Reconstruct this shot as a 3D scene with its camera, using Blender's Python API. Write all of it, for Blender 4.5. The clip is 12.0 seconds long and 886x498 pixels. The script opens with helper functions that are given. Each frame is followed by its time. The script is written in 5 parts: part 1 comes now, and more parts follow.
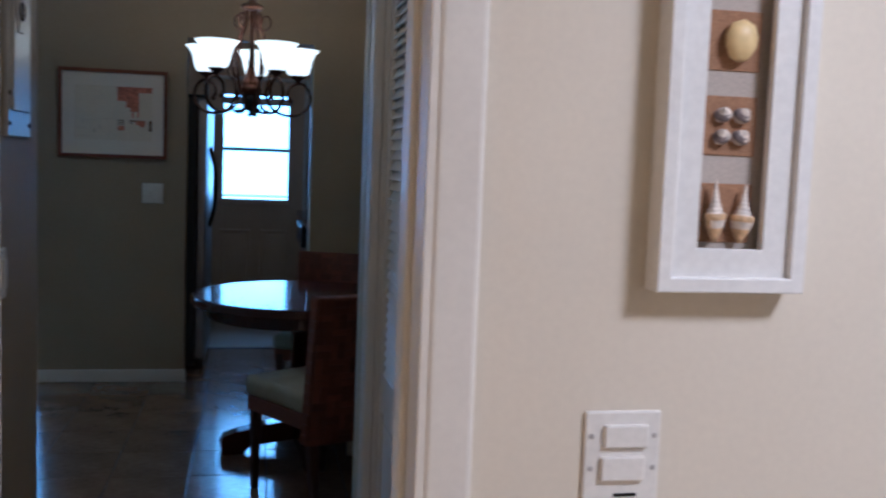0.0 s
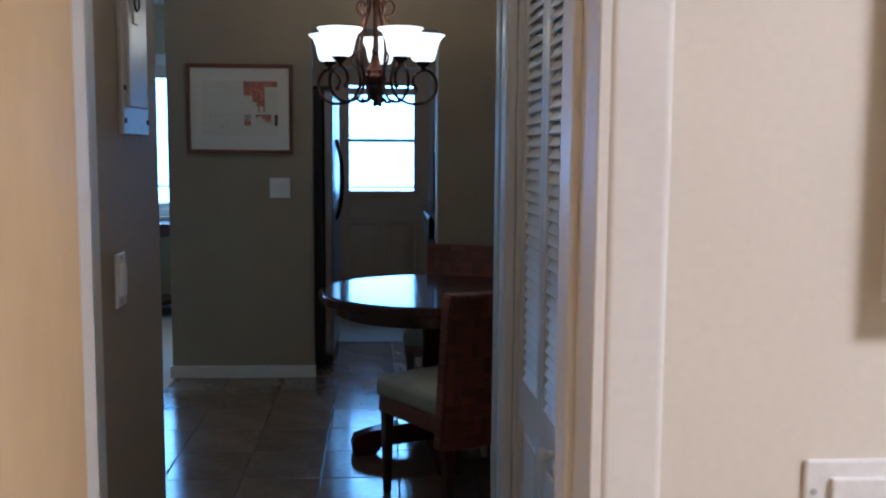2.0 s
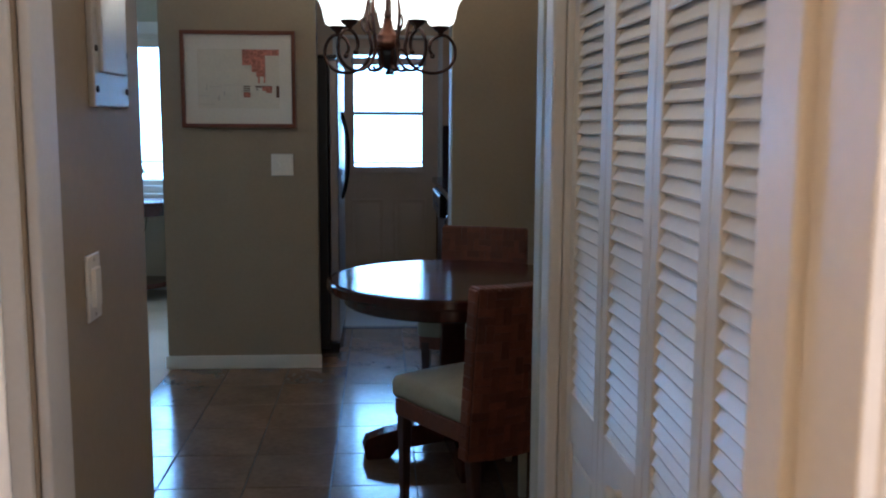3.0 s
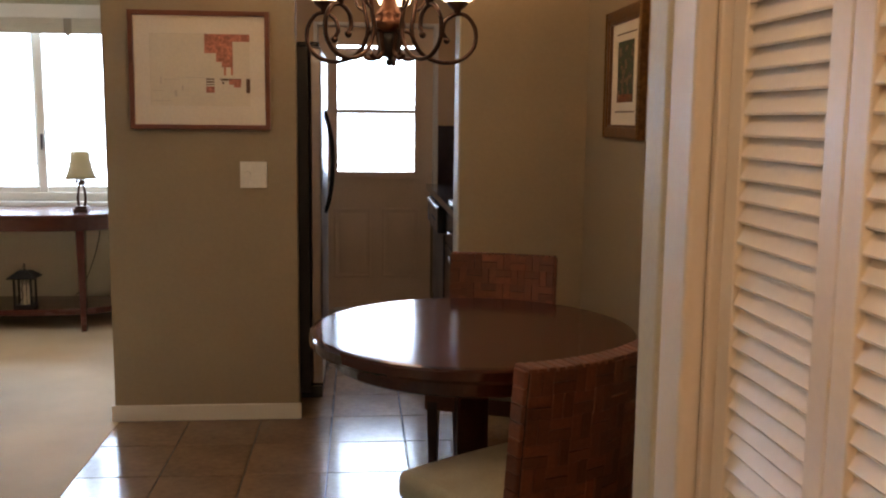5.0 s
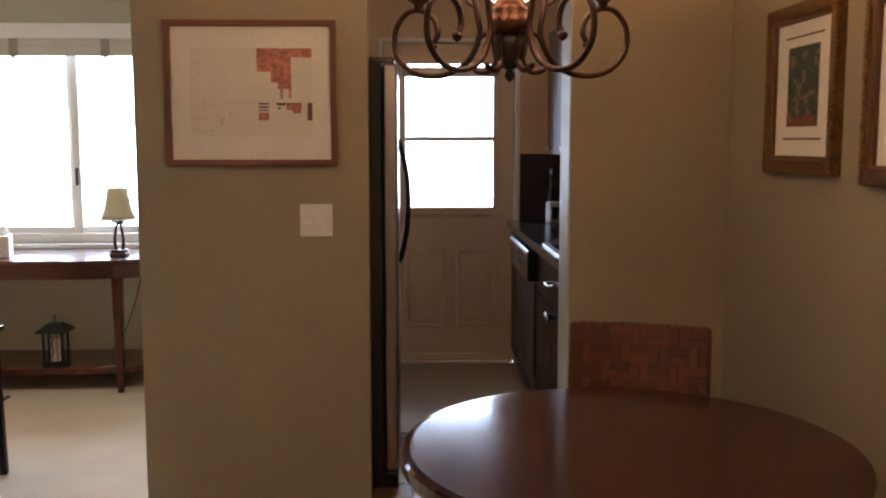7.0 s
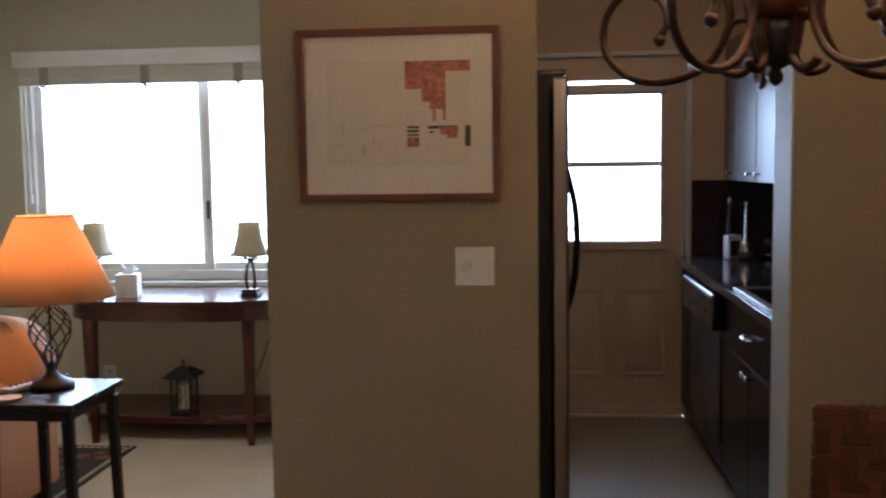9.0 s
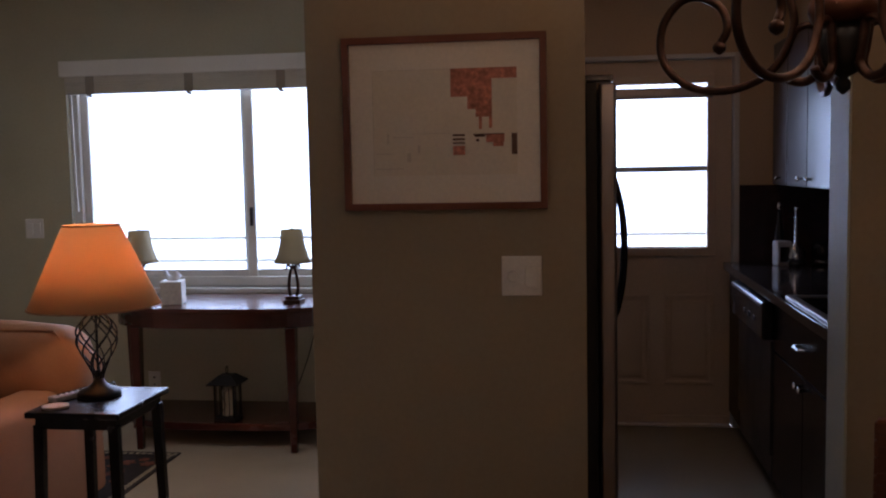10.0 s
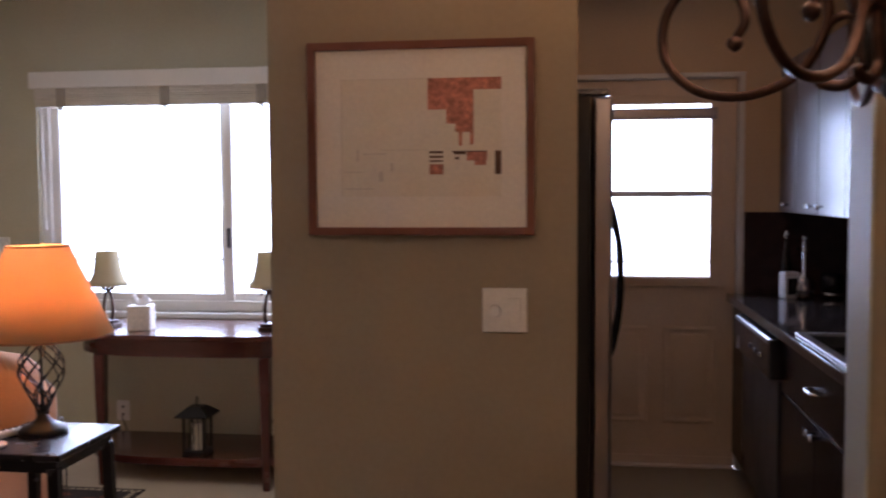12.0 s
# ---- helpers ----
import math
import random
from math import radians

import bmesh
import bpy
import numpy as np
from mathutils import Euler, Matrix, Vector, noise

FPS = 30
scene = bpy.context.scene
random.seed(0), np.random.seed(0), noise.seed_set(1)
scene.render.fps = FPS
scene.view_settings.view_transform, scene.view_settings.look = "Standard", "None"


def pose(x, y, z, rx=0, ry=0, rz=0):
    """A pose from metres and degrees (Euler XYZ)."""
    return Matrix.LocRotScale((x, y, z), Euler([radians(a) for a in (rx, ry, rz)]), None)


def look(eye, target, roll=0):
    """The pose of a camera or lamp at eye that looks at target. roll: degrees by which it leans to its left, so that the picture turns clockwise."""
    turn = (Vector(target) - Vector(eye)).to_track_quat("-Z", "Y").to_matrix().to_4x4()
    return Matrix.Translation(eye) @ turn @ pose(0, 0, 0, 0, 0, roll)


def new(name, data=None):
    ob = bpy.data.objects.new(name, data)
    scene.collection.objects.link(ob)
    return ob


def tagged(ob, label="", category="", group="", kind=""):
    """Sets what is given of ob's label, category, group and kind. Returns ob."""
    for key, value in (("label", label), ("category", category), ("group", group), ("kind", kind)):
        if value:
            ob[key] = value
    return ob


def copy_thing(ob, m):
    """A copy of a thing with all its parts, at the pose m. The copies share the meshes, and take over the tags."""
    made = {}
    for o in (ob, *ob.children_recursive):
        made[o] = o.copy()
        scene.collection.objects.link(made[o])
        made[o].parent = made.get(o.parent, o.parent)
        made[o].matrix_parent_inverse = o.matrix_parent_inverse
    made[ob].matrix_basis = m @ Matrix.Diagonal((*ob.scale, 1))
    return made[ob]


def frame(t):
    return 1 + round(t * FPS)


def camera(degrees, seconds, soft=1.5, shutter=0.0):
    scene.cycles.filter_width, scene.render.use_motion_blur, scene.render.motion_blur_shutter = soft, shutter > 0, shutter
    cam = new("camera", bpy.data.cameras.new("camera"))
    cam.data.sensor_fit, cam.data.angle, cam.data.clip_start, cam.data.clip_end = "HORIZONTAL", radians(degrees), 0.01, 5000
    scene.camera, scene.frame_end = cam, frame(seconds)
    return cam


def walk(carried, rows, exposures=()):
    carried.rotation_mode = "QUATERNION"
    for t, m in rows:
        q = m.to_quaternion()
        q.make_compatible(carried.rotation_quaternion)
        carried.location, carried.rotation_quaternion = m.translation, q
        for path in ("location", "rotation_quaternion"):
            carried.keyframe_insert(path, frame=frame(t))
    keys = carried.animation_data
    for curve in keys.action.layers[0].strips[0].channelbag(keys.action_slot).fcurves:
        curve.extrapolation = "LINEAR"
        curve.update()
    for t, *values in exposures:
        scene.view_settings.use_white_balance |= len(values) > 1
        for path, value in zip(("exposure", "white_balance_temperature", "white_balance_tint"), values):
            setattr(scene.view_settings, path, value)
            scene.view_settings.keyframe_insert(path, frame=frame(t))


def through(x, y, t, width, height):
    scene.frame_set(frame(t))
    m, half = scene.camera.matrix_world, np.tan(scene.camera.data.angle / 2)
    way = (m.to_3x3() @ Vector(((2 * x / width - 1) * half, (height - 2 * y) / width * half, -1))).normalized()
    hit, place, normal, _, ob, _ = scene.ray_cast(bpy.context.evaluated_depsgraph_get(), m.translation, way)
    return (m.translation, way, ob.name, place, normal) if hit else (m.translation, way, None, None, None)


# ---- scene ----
cam = camera(50.0, 12.0, soft=2.1, shutter=0.4)
PATH = [
    (0, (0.324, 0.183, 1.378), (0.711, 2.137, 1.2), 2.2),
    (0.5, (0.3, 0.212, 1.38), (0.51, 2.192, 1.19), 1.1),
    (1, (0.293, 0.24, 1.379), (0.459, 2.223, 1.185), 1.1),
    (1.5, (0.258, 0.242, 1.373), (0.43, 2.225, 1.184), 2.1),
    (2, (0.32, 0.413, 1.378), (0.447, 2.398, 1.167), 0.4),
    (2.5, (0.311, 0.590, 1.385), (0.427, 2.573, 1.145), 0.5),
    (3, (0.26, 0.809, 1.381), (0.388, 2.787, 1.114), 0.3),
    (5, (0.192, 1.722, 1.405), (0.367, 3.696, 1.13), 0.6),
    (5.5, (0.181, 1.935, 1.419), (0.324, 3.914, 1.169), 0.4),
    (6, (0.174, 2.236, 1.405), (0.262, 4.222, 1.179), 0.5),
    (6.5, (0.104, 2.411, 1.426), (0.184, 4.396, 1.196), 0.0),
    (8.5, (-0.011, 3.137, 1.432), (-0.089, 5.127, 1.243), -0.1),
    (9, (-0.091, 3.206, 1.443), (-0.291, 5.188, 1.269), -0.8),
    (9.5, (-0.119, 3.214, 1.454), (-0.402, 5.187, 1.286), -1.1),
    (10, (-0.117, 3.242, 1.459), (-0.398, 5.215, 1.293), -1.1),
    (10.5, (-0.096, 3.268, 1.447), (-0.329, 5.248, 1.291), -0.9),
    (11, (-0.087, 3.323, 1.445), (-0.254, 5.311, 1.301), -0.7),
    (11.5, (-0.066, 3.423, 1.447), (-0.209, 5.414, 1.327), -0.5),
    (12, (-0.092, 3.547, 1.454), (-0.372, 5.524, 1.335), -0.3),
]
# stops, white balance and tint that the clip's camera chose on its way
EXPOSURES = [
    (0.0, -1.43, 4080, 6), (1.5, -1.18, 4130, 5), (2.5, -0.93, 4350, 6), (3.2, -0.38, 4800, 9),
    (4.8, 0.05, 7700, 25), (5.5, 0.15, 7600, 28), (6.5, 0.18, 7600, 29), (8.5, 0.09, 6700, 26),
    (9.0, -0.26, 6600, 25), (9.5, -1.15, 6600, 34), (10.0, -1.52, 6600, 37), (10.5, -1.48, 6600, 38), (11.0, -1.22, 6600, 41),
    (11.5, -0.54, 6800, 45), (12.0, -0.34, 6900, 42),
]
walk(cam, [(t, look(eye, target, roll)) for t, eye, target, roll in PATH], EXPOSURES)

# ---------------------------------------------------------------- world and large lights
world = bpy.data.worlds.new("sky")
scene.world = world
world.use_nodes = True
wn = world.node_tree
sky = wn.nodes.new("ShaderNodeTexSky")
sky.sky_type, sky.sun_disc = "NISHITA", False
sky.sun_elevation, sky.sun_rotation = radians(48), radians(200)
wn.links.new(sky.outputs[0], wn.nodes["Background"].inputs[0])
wn.nodes["Background"].inputs[1].default_value = 0.12

DAYLIGHT = 19.0          # glow of the bright sky outside the windows
CHANDELIER_W = 4.8       # watts of each chandelier bulb
TABLE_LAMP_W = 10.0
BEDROOM_W = 118.0
# watts of the fill lights added under the other ceilings
LIVING_FILL_W = 10.0
HALL_FILL_W = 5.2
KITCHEN_FILL_W = 1.5


def lamp(name, kind, energy, m, color=(1, 1, 1), size=0.1, size_y=None):
    d = bpy.data.lights.new(name, kind)
    d.energy, d.color = energy, color
    if kind == "AREA":
        d.shape, d.size, d.size_y = "RECTANGLE", size, size_y or size
    else:
        d.shadow_soft_size = size
    ob = new(name, d)
    ob.matrix_world = m
    return ob


# ---------------------------------------------------------------- helpers
def link_mesh(name, bm, material):
    me = bpy.data.meshes.new(name)
    bm.to_mesh(me)
    bm.free()
    for m in (material if isinstance(material, (list, tuple)) else [material]):
        me.materials.append(m)
    return new(name, me)


def part(name, bm, material, parent, label="", smooth=False):
    ob = link_mesh(name, bm, material)
    ob.parent = parent
    if smooth:
        for p in ob.data.polygons:
            p.use_smooth = True
    if label:
        tagged(ob, label=label)
    return ob


def piece(name, mesh, parent, x, y, z, rz=0.0):
    ob = new(name, mesh)
    ob.parent = parent
    ob.location = (x, y, z)
    ob.rotation_euler = (0, 0, rz)
    return ob


def thing(name, m, label, category, group="", kind=""):
    ob = new(name)
    ob.matrix_world = m
    ob.empty_display_size = 0.05
    return tagged(ob, label=label, category=category, group=group, kind=kind)


def setting(name, bm, material, label, category, smooth=False):
    ob = link_mesh(name, bm, material)
    if smooth:
        for p in ob.data.polygons:
            p.use_smooth = True
    return tagged(ob, label=label, category=category, kind="structure")


def box(x0, y0, z0, x1, y1, z1, bevel=0.0, bm=None, seg=2, m=None):
    """A box between two corners, with rounded edges, in bm or a new bmesh."""
    out = bm or bmesh.new()
    tmp = bmesh.new()
    bmesh.ops.create_cube(tmp, size=1)
    for v in tmp.verts:
        v.co = Vector(((x0 + x1) / 2 + v.co.x * (x1 - x0), (y0 + y1) / 2 + v.co.y * (y1 - y0), (z0 + z1) / 2 + v.co.z * (z1 - z0)))
    if bevel:
        bmesh.ops.bevel(tmp, geom=tmp.edges[:], offset=bevel, segments=seg, profile=0.5, affect="EDGES")
    if m is not None:
        tmp.transform(m)
    join(tmp, out)
    return out


def join(src, dst):
    me = bpy.data.meshes.new("tmp")
    src.to_mesh(me)
    src.free()
    dst.from_mesh(me)
    bpy.data.meshes.remove(me)


def lathe(profile, seg=24, cx=0, cy=0, cz=0, bm=None, sx=1.0, sy=1.0):
    """A turned form from (radius, height) pairs."""
    out = bm or bmesh.new()
    rings = []
    for r, z in profile:
        rings.append([out.verts.new((cx + sx * r * math.cos(2 * math.pi * k / seg), cy + sy * r * math.sin(2 * math.pi * k / seg), cz + z)) for k in range(seg)])
    for a, b in zip(rings, rings[1:]):
        for k in range(seg):
            out.faces.new((a[k], a[(k + 1) % seg], b[(k + 1) % seg], b[k]))
    out.faces.new(list(reversed(rings[0])))
    out.faces.new(rings[-1])
    return out


def tube(points, radius, seg=8, bm=None, taper=None):
    """A round bar along points; taper: radius factors at the ends."""
    out = bm or bmesh.new()
    pts = [Vector(p) for p in points]
    side = None
    rings = []
    for i, p in enumerate(pts):
        d = (pts[min(i + 1, len(pts) - 1)] - pts[max(i - 1, 0)]).normalized()
        if side is None:
            side = d.orthogonal().normalized()
        side = (side - d * side.dot(d)).normalized()
        up = d.cross(side)
        f = 1.0 if taper is None else taper[0] + (taper[1] - taper[0]) * i / (len(pts) - 1)
        rings.append([out.verts.new(p + radius * f * (side * math.cos(2 * math.pi * k / seg) + up * math.sin(2 * math.pi * k / seg))) for k in range(seg)])
    for a, b in zip(rings, rings[1:]):
        for k in range(seg):
            out.faces.new((a[k], a[(k + 1) % seg], b[(k + 1) % seg], b[k]))
    out.faces.new(list(reversed(rings[0])))
    out.faces.new(rings[-1])
    return out


def spline(points, n=6):
    """Catmull-Rom through points."""
    p = [Vector(q) for q in points]
    p = [2 * p[0] - p[1]] + p + [2 * p[-1] - p[-2]]
    out = []
    for i in range(1, len(p) - 2):
        for k in range(n):
            t = k / n
            out.append(0.5 * ((2 * p[i]) + (p[i + 1] - p[i - 1]) * t + (2 * p[i - 1] - 5 * p[i] + 4 * p[i + 1] - p[i + 2]) * t * t + (3 * p[i] - p[i - 1] - 3 * p[i + 1] + p[i + 2]) * t ** 3))
    return out + [p[-2]]


def prism(outline, z0, z1, bevel=0.0, bm=None):
    """A flat outline (x, y) raised from z0 to z1."""
    out = bm or bmesh.new()
    tmp = bmesh.new()
    f = tmp.faces.new([tmp.verts.new((x, y, z0)) for x, y in outline])
    r = bmesh.ops.extrude_face_region(tmp, geom=[f])
    for v in r["geom"]:
        if isinstance(v, bmesh.types.BMVert):
            v.co.z = z1
    bmesh.ops.recalc_face_normals(tmp, faces=tmp.faces[:])
    if bevel:
        es = [e for e in tmp.edges if abs(e.verts[0].co.z - e.verts[1].co.z) < 1e-6]
        bmesh.ops.bevel(tmp, geom=es, offset=bevel, segments=2, profile=0.5, affect="EDGES")
    join(tmp, out)
    return out


def leg(x, y, z0, z1, top, foot, dx=0.0, dy=0.0, bm=None, bevel=0.003):
    """A square leg that tapers from top to foot; dx, dy shift the foot."""
    out = bm or bmesh.new()
    tmp = bmesh.new()
    bmesh.ops.create_cube(tmp, size=1)
    for v in tmp.verts:
        w = top if v.co.z > 0 else foot
        s = 0 if v.co.z > 0 else 1
        v.co = Vector((x + dx * s + v.co.x * w, y + dy * s + v.co.y * w, z1 if v.co.z > 0 else z0))
    bmesh.ops.bevel(tmp, geom=tmp.edges[:], offset=bevel, segments=1, profile=0.5, affect="EDGES")
    join(tmp, out)
    return out


def frame_bars(x0, z0, x1, z1, w, d, bm=None, bevel=0.003):
    """A closed frame of one section in the xz plane; front towards -y, back at y = 0."""
    out = bm or bmesh.new()
    tmp = bmesh.new()
    outer = ((x0, z0), (x1, z0), (x1, z1), (x0, z1))
    inner = ((x0 + w, z0 + w), (x1 - w, z0 + w), (x1 - w, z1 - w), (x0 + w, z1 - w))
    rings = [[tmp.verts.new((x, y, z)) for x, z in ring] for ring, y in ((outer, 0), (outer, -d), (inner, -d), (inner, 0))]
    for a, b in zip(rings, rings[1:] + rings[:1]):
        for k in range(4):
            tmp.faces.new((a[k], a[(k + 1) % 4], b[(k + 1) % 4], b[k]))
    bmesh.ops.recalc_face_normals(tmp, faces=tmp.faces[:])
    if bevel:
        es = [e for e in tmp.edges if e.verts[0].co.y < -d / 2 and e.verts[1].co.y < -d / 2 and len({v.co.x in (x0, x1) or v.co.z in (z0, z1) for v in e.verts}) == 1]
        bmesh.ops.bevel(tmp, geom=es, offset=bevel, segments=2, profile=0.5, affect="EDGES")
    join(tmp, out)
    return out


# ---------------------------------------------------------------- materials
def material(name, color, rough=0.5, metal=0.0, vary=0.08, scale=6.0, fine=0.04, fine_scale=90.0, bump=0.0, bump_scale=120.0, stretch=(1, 1, 1), random_amount=0.0, coat=0.0, spec=0.5, rough_vary=0.06, island=0.0):
    m = bpy.data.materials.new(name)
    m.use_nodes = True
    nt = m.node_tree
    n, link = nt.nodes, nt.links.new
    b = n["Principled BSDF"]
    b.inputs["Metallic"].default_value = metal
    b.inputs["Specular IOR Level"].default_value = spec
    b.inputs["Coat Weight"].default_value = coat
    b.inputs["Coat Roughness"].default_value = 0.08
    co = n.new("ShaderNodeTexCoord")
    mp = n.new("ShaderNodeMapping")
    mp.inputs["Scale"].default_value = stretch
    link(co.outputs["Object"], mp.inputs["Vector"])
    big = n.new("ShaderNodeTexNoise")
    big.inputs["Scale"].default_value, big.inputs["Detail"].default_value = scale, 4
    small = n.new("ShaderNodeTexNoise")
    small.inputs["Scale"].default_value, small.inputs["Detail"].default_value = fine_scale, 3
    link(mp.outputs[0], big.inputs["Vector"])
    link(mp.outputs[0], small.inputs["Vector"])
    v1 = n.new("ShaderNodeMapRange")
    v1.inputs["From Min"].default_value, v1.inputs["From Max"].default_value = 0.3, 0.7
    v1.inputs["To Min"].default_value, v1.inputs["To Max"].default_value = 1 - vary, 1 + vary
    v2 = n.new("ShaderNodeMapRange")
    v2.inputs["From Min"].default_value, v2.inputs["From Max"].default_value = 0.3, 0.7
    v2.inputs["To Min"].default_value, v2.inputs["To Max"].default_value = 1 - fine, 1 + fine
    link(big.outputs["Fac"], v1.inputs["Value"])
    link(small.outputs["Fac"], v2.inputs["Value"])
    mul = n.new("ShaderNodeMath")
    mul.operation = "MULTIPLY"
    link(v1.outputs[0], mul.inputs[0])
    link(v2.outputs[0], mul.inputs[1])
    last = mul.outputs[0]
    if random_amount:
        info = n.new("ShaderNodeObjectInfo")
        v3 = n.new("ShaderNodeMapRange")
        v3.inputs["To Min"].default_value, v3.inputs["To Max"].default_value = 1 - random_amount, 1 + random_amount
        link(info.outputs["Random"], v3.inputs["Value"])
        m2 = n.new("ShaderNodeMath")
        m2.operation = "MULTIPLY"
        link(last, m2.inputs[0])
        link(v3.outputs[0], m2.inputs[1])
        last = m2.outputs[0]
    if island:
        geo = n.new("ShaderNodeNewGeometry")
        v4 = n.new("ShaderNodeMapRange")
        v4.inputs["To Min"].default_value, v4.inputs["To Max"].default_value = 1 - island, 1 + island
        link(geo.outputs["Random Per Island"], v4.inputs["Value"])
        m3 = n.new("ShaderNodeMath")
        m3.operation = "MULTIPLY"
        link(last, m3.inputs[0])
        link(v4.outputs[0], m3.inputs[1])
        last = m3.outputs[0]
    sc = n.new("ShaderNodeVectorMath")
    sc.operation = "SCALE"
    sc.inputs[0].default_value = color[:3]
    link(last, sc.inputs["Scale"])
    link(sc.outputs[0], b.inputs["Base Color"])
    rr = n.new("ShaderNodeMapRange")
    rr.inputs["From Min"].default_value, rr.inputs["From Max"].default_value = 0.3, 0.7
    rr.inputs["To Min"].default_value, rr.inputs["To Max"].default_value = max(0.02, rough - rough_vary), min(1, rough + rough_vary)
    link(big.outputs["Fac"], rr.inputs["Value"])
    link(rr.outputs[0], b.inputs["Roughness"])
    if bump:
        bn = n.new("ShaderNodeTexNoise")
        bn.inputs["Scale"].default_value, bn.inputs["Detail"].default_value = bump_scale, 3
        link(mp.outputs[0], bn.inputs["Vector"])
        bp = n.new("ShaderNodeBump")
        bp.inputs["Strength"].default_value, bp.inputs["Distance"].default_value = bump, 0.002
        link(bn.outputs["Fac"], bp.inputs["Height"])
        link(bp.outputs[0], b.inputs["Normal"])
    return m


def glow(name, color, strength, base=None, through=0.0):
    """A surface that gives off light, over a plain base."""
    m = bpy.data.materials.new(name)
    m.use_nodes = True
    b = m.node_tree.nodes["Principled BSDF"]
    b.inputs["Base Color"].default_value = (*(base or color), 1)
    b.inputs["Roughness"].default_value = 0.5
    b.inputs["Emission Color"].default_value = (*color, 1)
    b.inputs["Emission Strength"].default_value = strength
    b.inputs["Transmission Weight"].default_value = through
    return m


def glass_material():
    m = bpy.data.materials.new("window_glass")
    m.use_nodes = True
    b = m.node_tree.nodes["Principled BSDF"]
    b.inputs["Base Color"].default_value = (0.96, 0.98, 0.98, 1)
    b.inputs["Roughness"].default_value = 0.01
    b.inputs["Transmission Weight"].default_value = 1.0
    b.inputs["IOR"].default_value = 1.45
    return m


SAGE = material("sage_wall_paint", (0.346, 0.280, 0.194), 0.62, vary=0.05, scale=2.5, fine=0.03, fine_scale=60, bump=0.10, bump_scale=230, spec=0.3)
# the same sage paint, lightened: the living room's daylight is put into the colour
SAGE_DAYLIT = material("sage_wall_paint_daylit", (0.52, 0.475, 0.335), 0.62, vary=0.05, scale=2.5, fine=0.03, fine_scale=60, bump=0.10, bump_scale=230, spec=0.3)
CREAM = material("cream_wall_paint", (0.74, 0.675, 0.555), 0.6, vary=0.035, scale=2.0, fine=0.02, bump=0.07, bump_scale=200, spec=0.3)
# pale trim paint with greenish daylight put into its colour
TRIM_DAYLIT = material("trim_paint_daylight_tint", (0.54, 0.52, 0.41), 0.5, vary=0.04, scale=3, bump=0.06, bump_scale=150, spec=0.3)
TAN = material("tan_kitchen_paint", (0.64, 0.45, 0.27), 0.6, vary=0.04, scale=2.0, bump=0.2, bump_scale=240, spec=0.3)
CEILING = material("white_ceiling_paint", (0.78, 0.77, 0.73), 0.8, vary=0.03, bump=0.3, bump_scale=180)
TRIM = material("white_trim_paint", (0.76, 0.72, 0.65), 0.45, vary=0.04, scale=5, fine=0.02, bump=0.06, bump_scale=80)
DOOR_PAINT = material("glossy_cream_door_paint", (0.82, 0.59, 0.30), 0.21, vary=0.08, scale=4, fine=0.03, fine_scale=40, bump=0.3, bump_scale=8, stretch=(1, 1, 0.45), coat=0.8, rough_vary=0.09)
HALL_DOOR = material("white_semigloss_door_paint", (0.78, 0.76, 0.71), 0.28, vary=0.04, scale=5, fine=0.02, bump=0.05, bump_scale=60)
KITCHEN_DOOR = material("off_white_door_paint", (0.70, 0.53, 0.37), 0.4, vary=0.04, scale=4)
LOUVER = material("white_louver_paint", (0.80, 0.76, 0.68), 0.34, vary=0.04, scale=7, fine=0.02)
TILE = material("brown_stone_tile", (0.19, 0.118, 0.072), 0.15, vary=0.22, scale=5, fine=0.12, fine_scale=38, bump=0.008, bump_scale=9, random_amount=0.10, rough_vary=0.0)
GROUT = material("grey_grout", (0.10, 0.09, 0.08), 0.8, vary=0.15)
CARPET = material("beige_carpet", (0.52, 0.43, 0.32), 0.95, vary=0.08, scale=3, fine=0.16, fine_scale=260, bump=0.8, bump_scale=420, spec=0.1)
VINYL = material("pale_kitchen_vinyl", (0.25, 0.18, 0.098), 0.42, vary=0.08, scale=5, fine=0.06, rough_vary=0.02)
MAHOGANY = material("dark_mahogany", (0.05, 0.0125, 0.0085), 0.12, vary=0.25, scale=5, fine=0.12, fine_scale=50, stretch=(1, 0.12, 1), rough_vary=0.015, spec=0.5)
CHERRY = material("cherry_wood", (0.075, 0.017, 0.012), 0.22, vary=0.22, scale=6, fine=0.12, fine_scale=60, stretch=(0.15, 1, 1), coat=0.25)
BLACK_WOOD = material("black_brown_wood", (0.014, 0.009, 0.009), 0.24, vary=0.2, scale=8, spec=0.22)
ESPRESSO = material("espresso_cabinet", (0.018, 0.010, 0.008), 0.27, vary=0.08, scale=8, stretch=(1, 1, 0.2), spec=0.09, rough_vary=0.0)
CABINET_UP = material("brown_gloss_wall_cabinet", (0.04, 0.028, 0.025), 0.30, spec=1.0, vary=0.04, scale=6, stretch=(1, 1, 0.2), rough_vary=0.0)
WEAVE = material("woven_rattan", (0.14, 0.044, 0.021), 0.5, vary=0.15, scale=14, fine=0.15, fine_scale=110, bump=0.3, bump_scale=160, island=0.34)
WEAVE_DARK = material("rattan_gap", (0.03, 0.012, 0.007), 0.7)
CHAIR_WOOD = material("chair_leg_wood", (0.05, 0.02, 0.012), 0.35, vary=0.2, scale=12)
SEAT = material("sage_seat_fabric", (0.36, 0.33, 0.24), 0.85, vary=0.08, scale=10, fine=0.12, fine_scale=300, bump=0.5, bump_scale=500, spec=0.2)
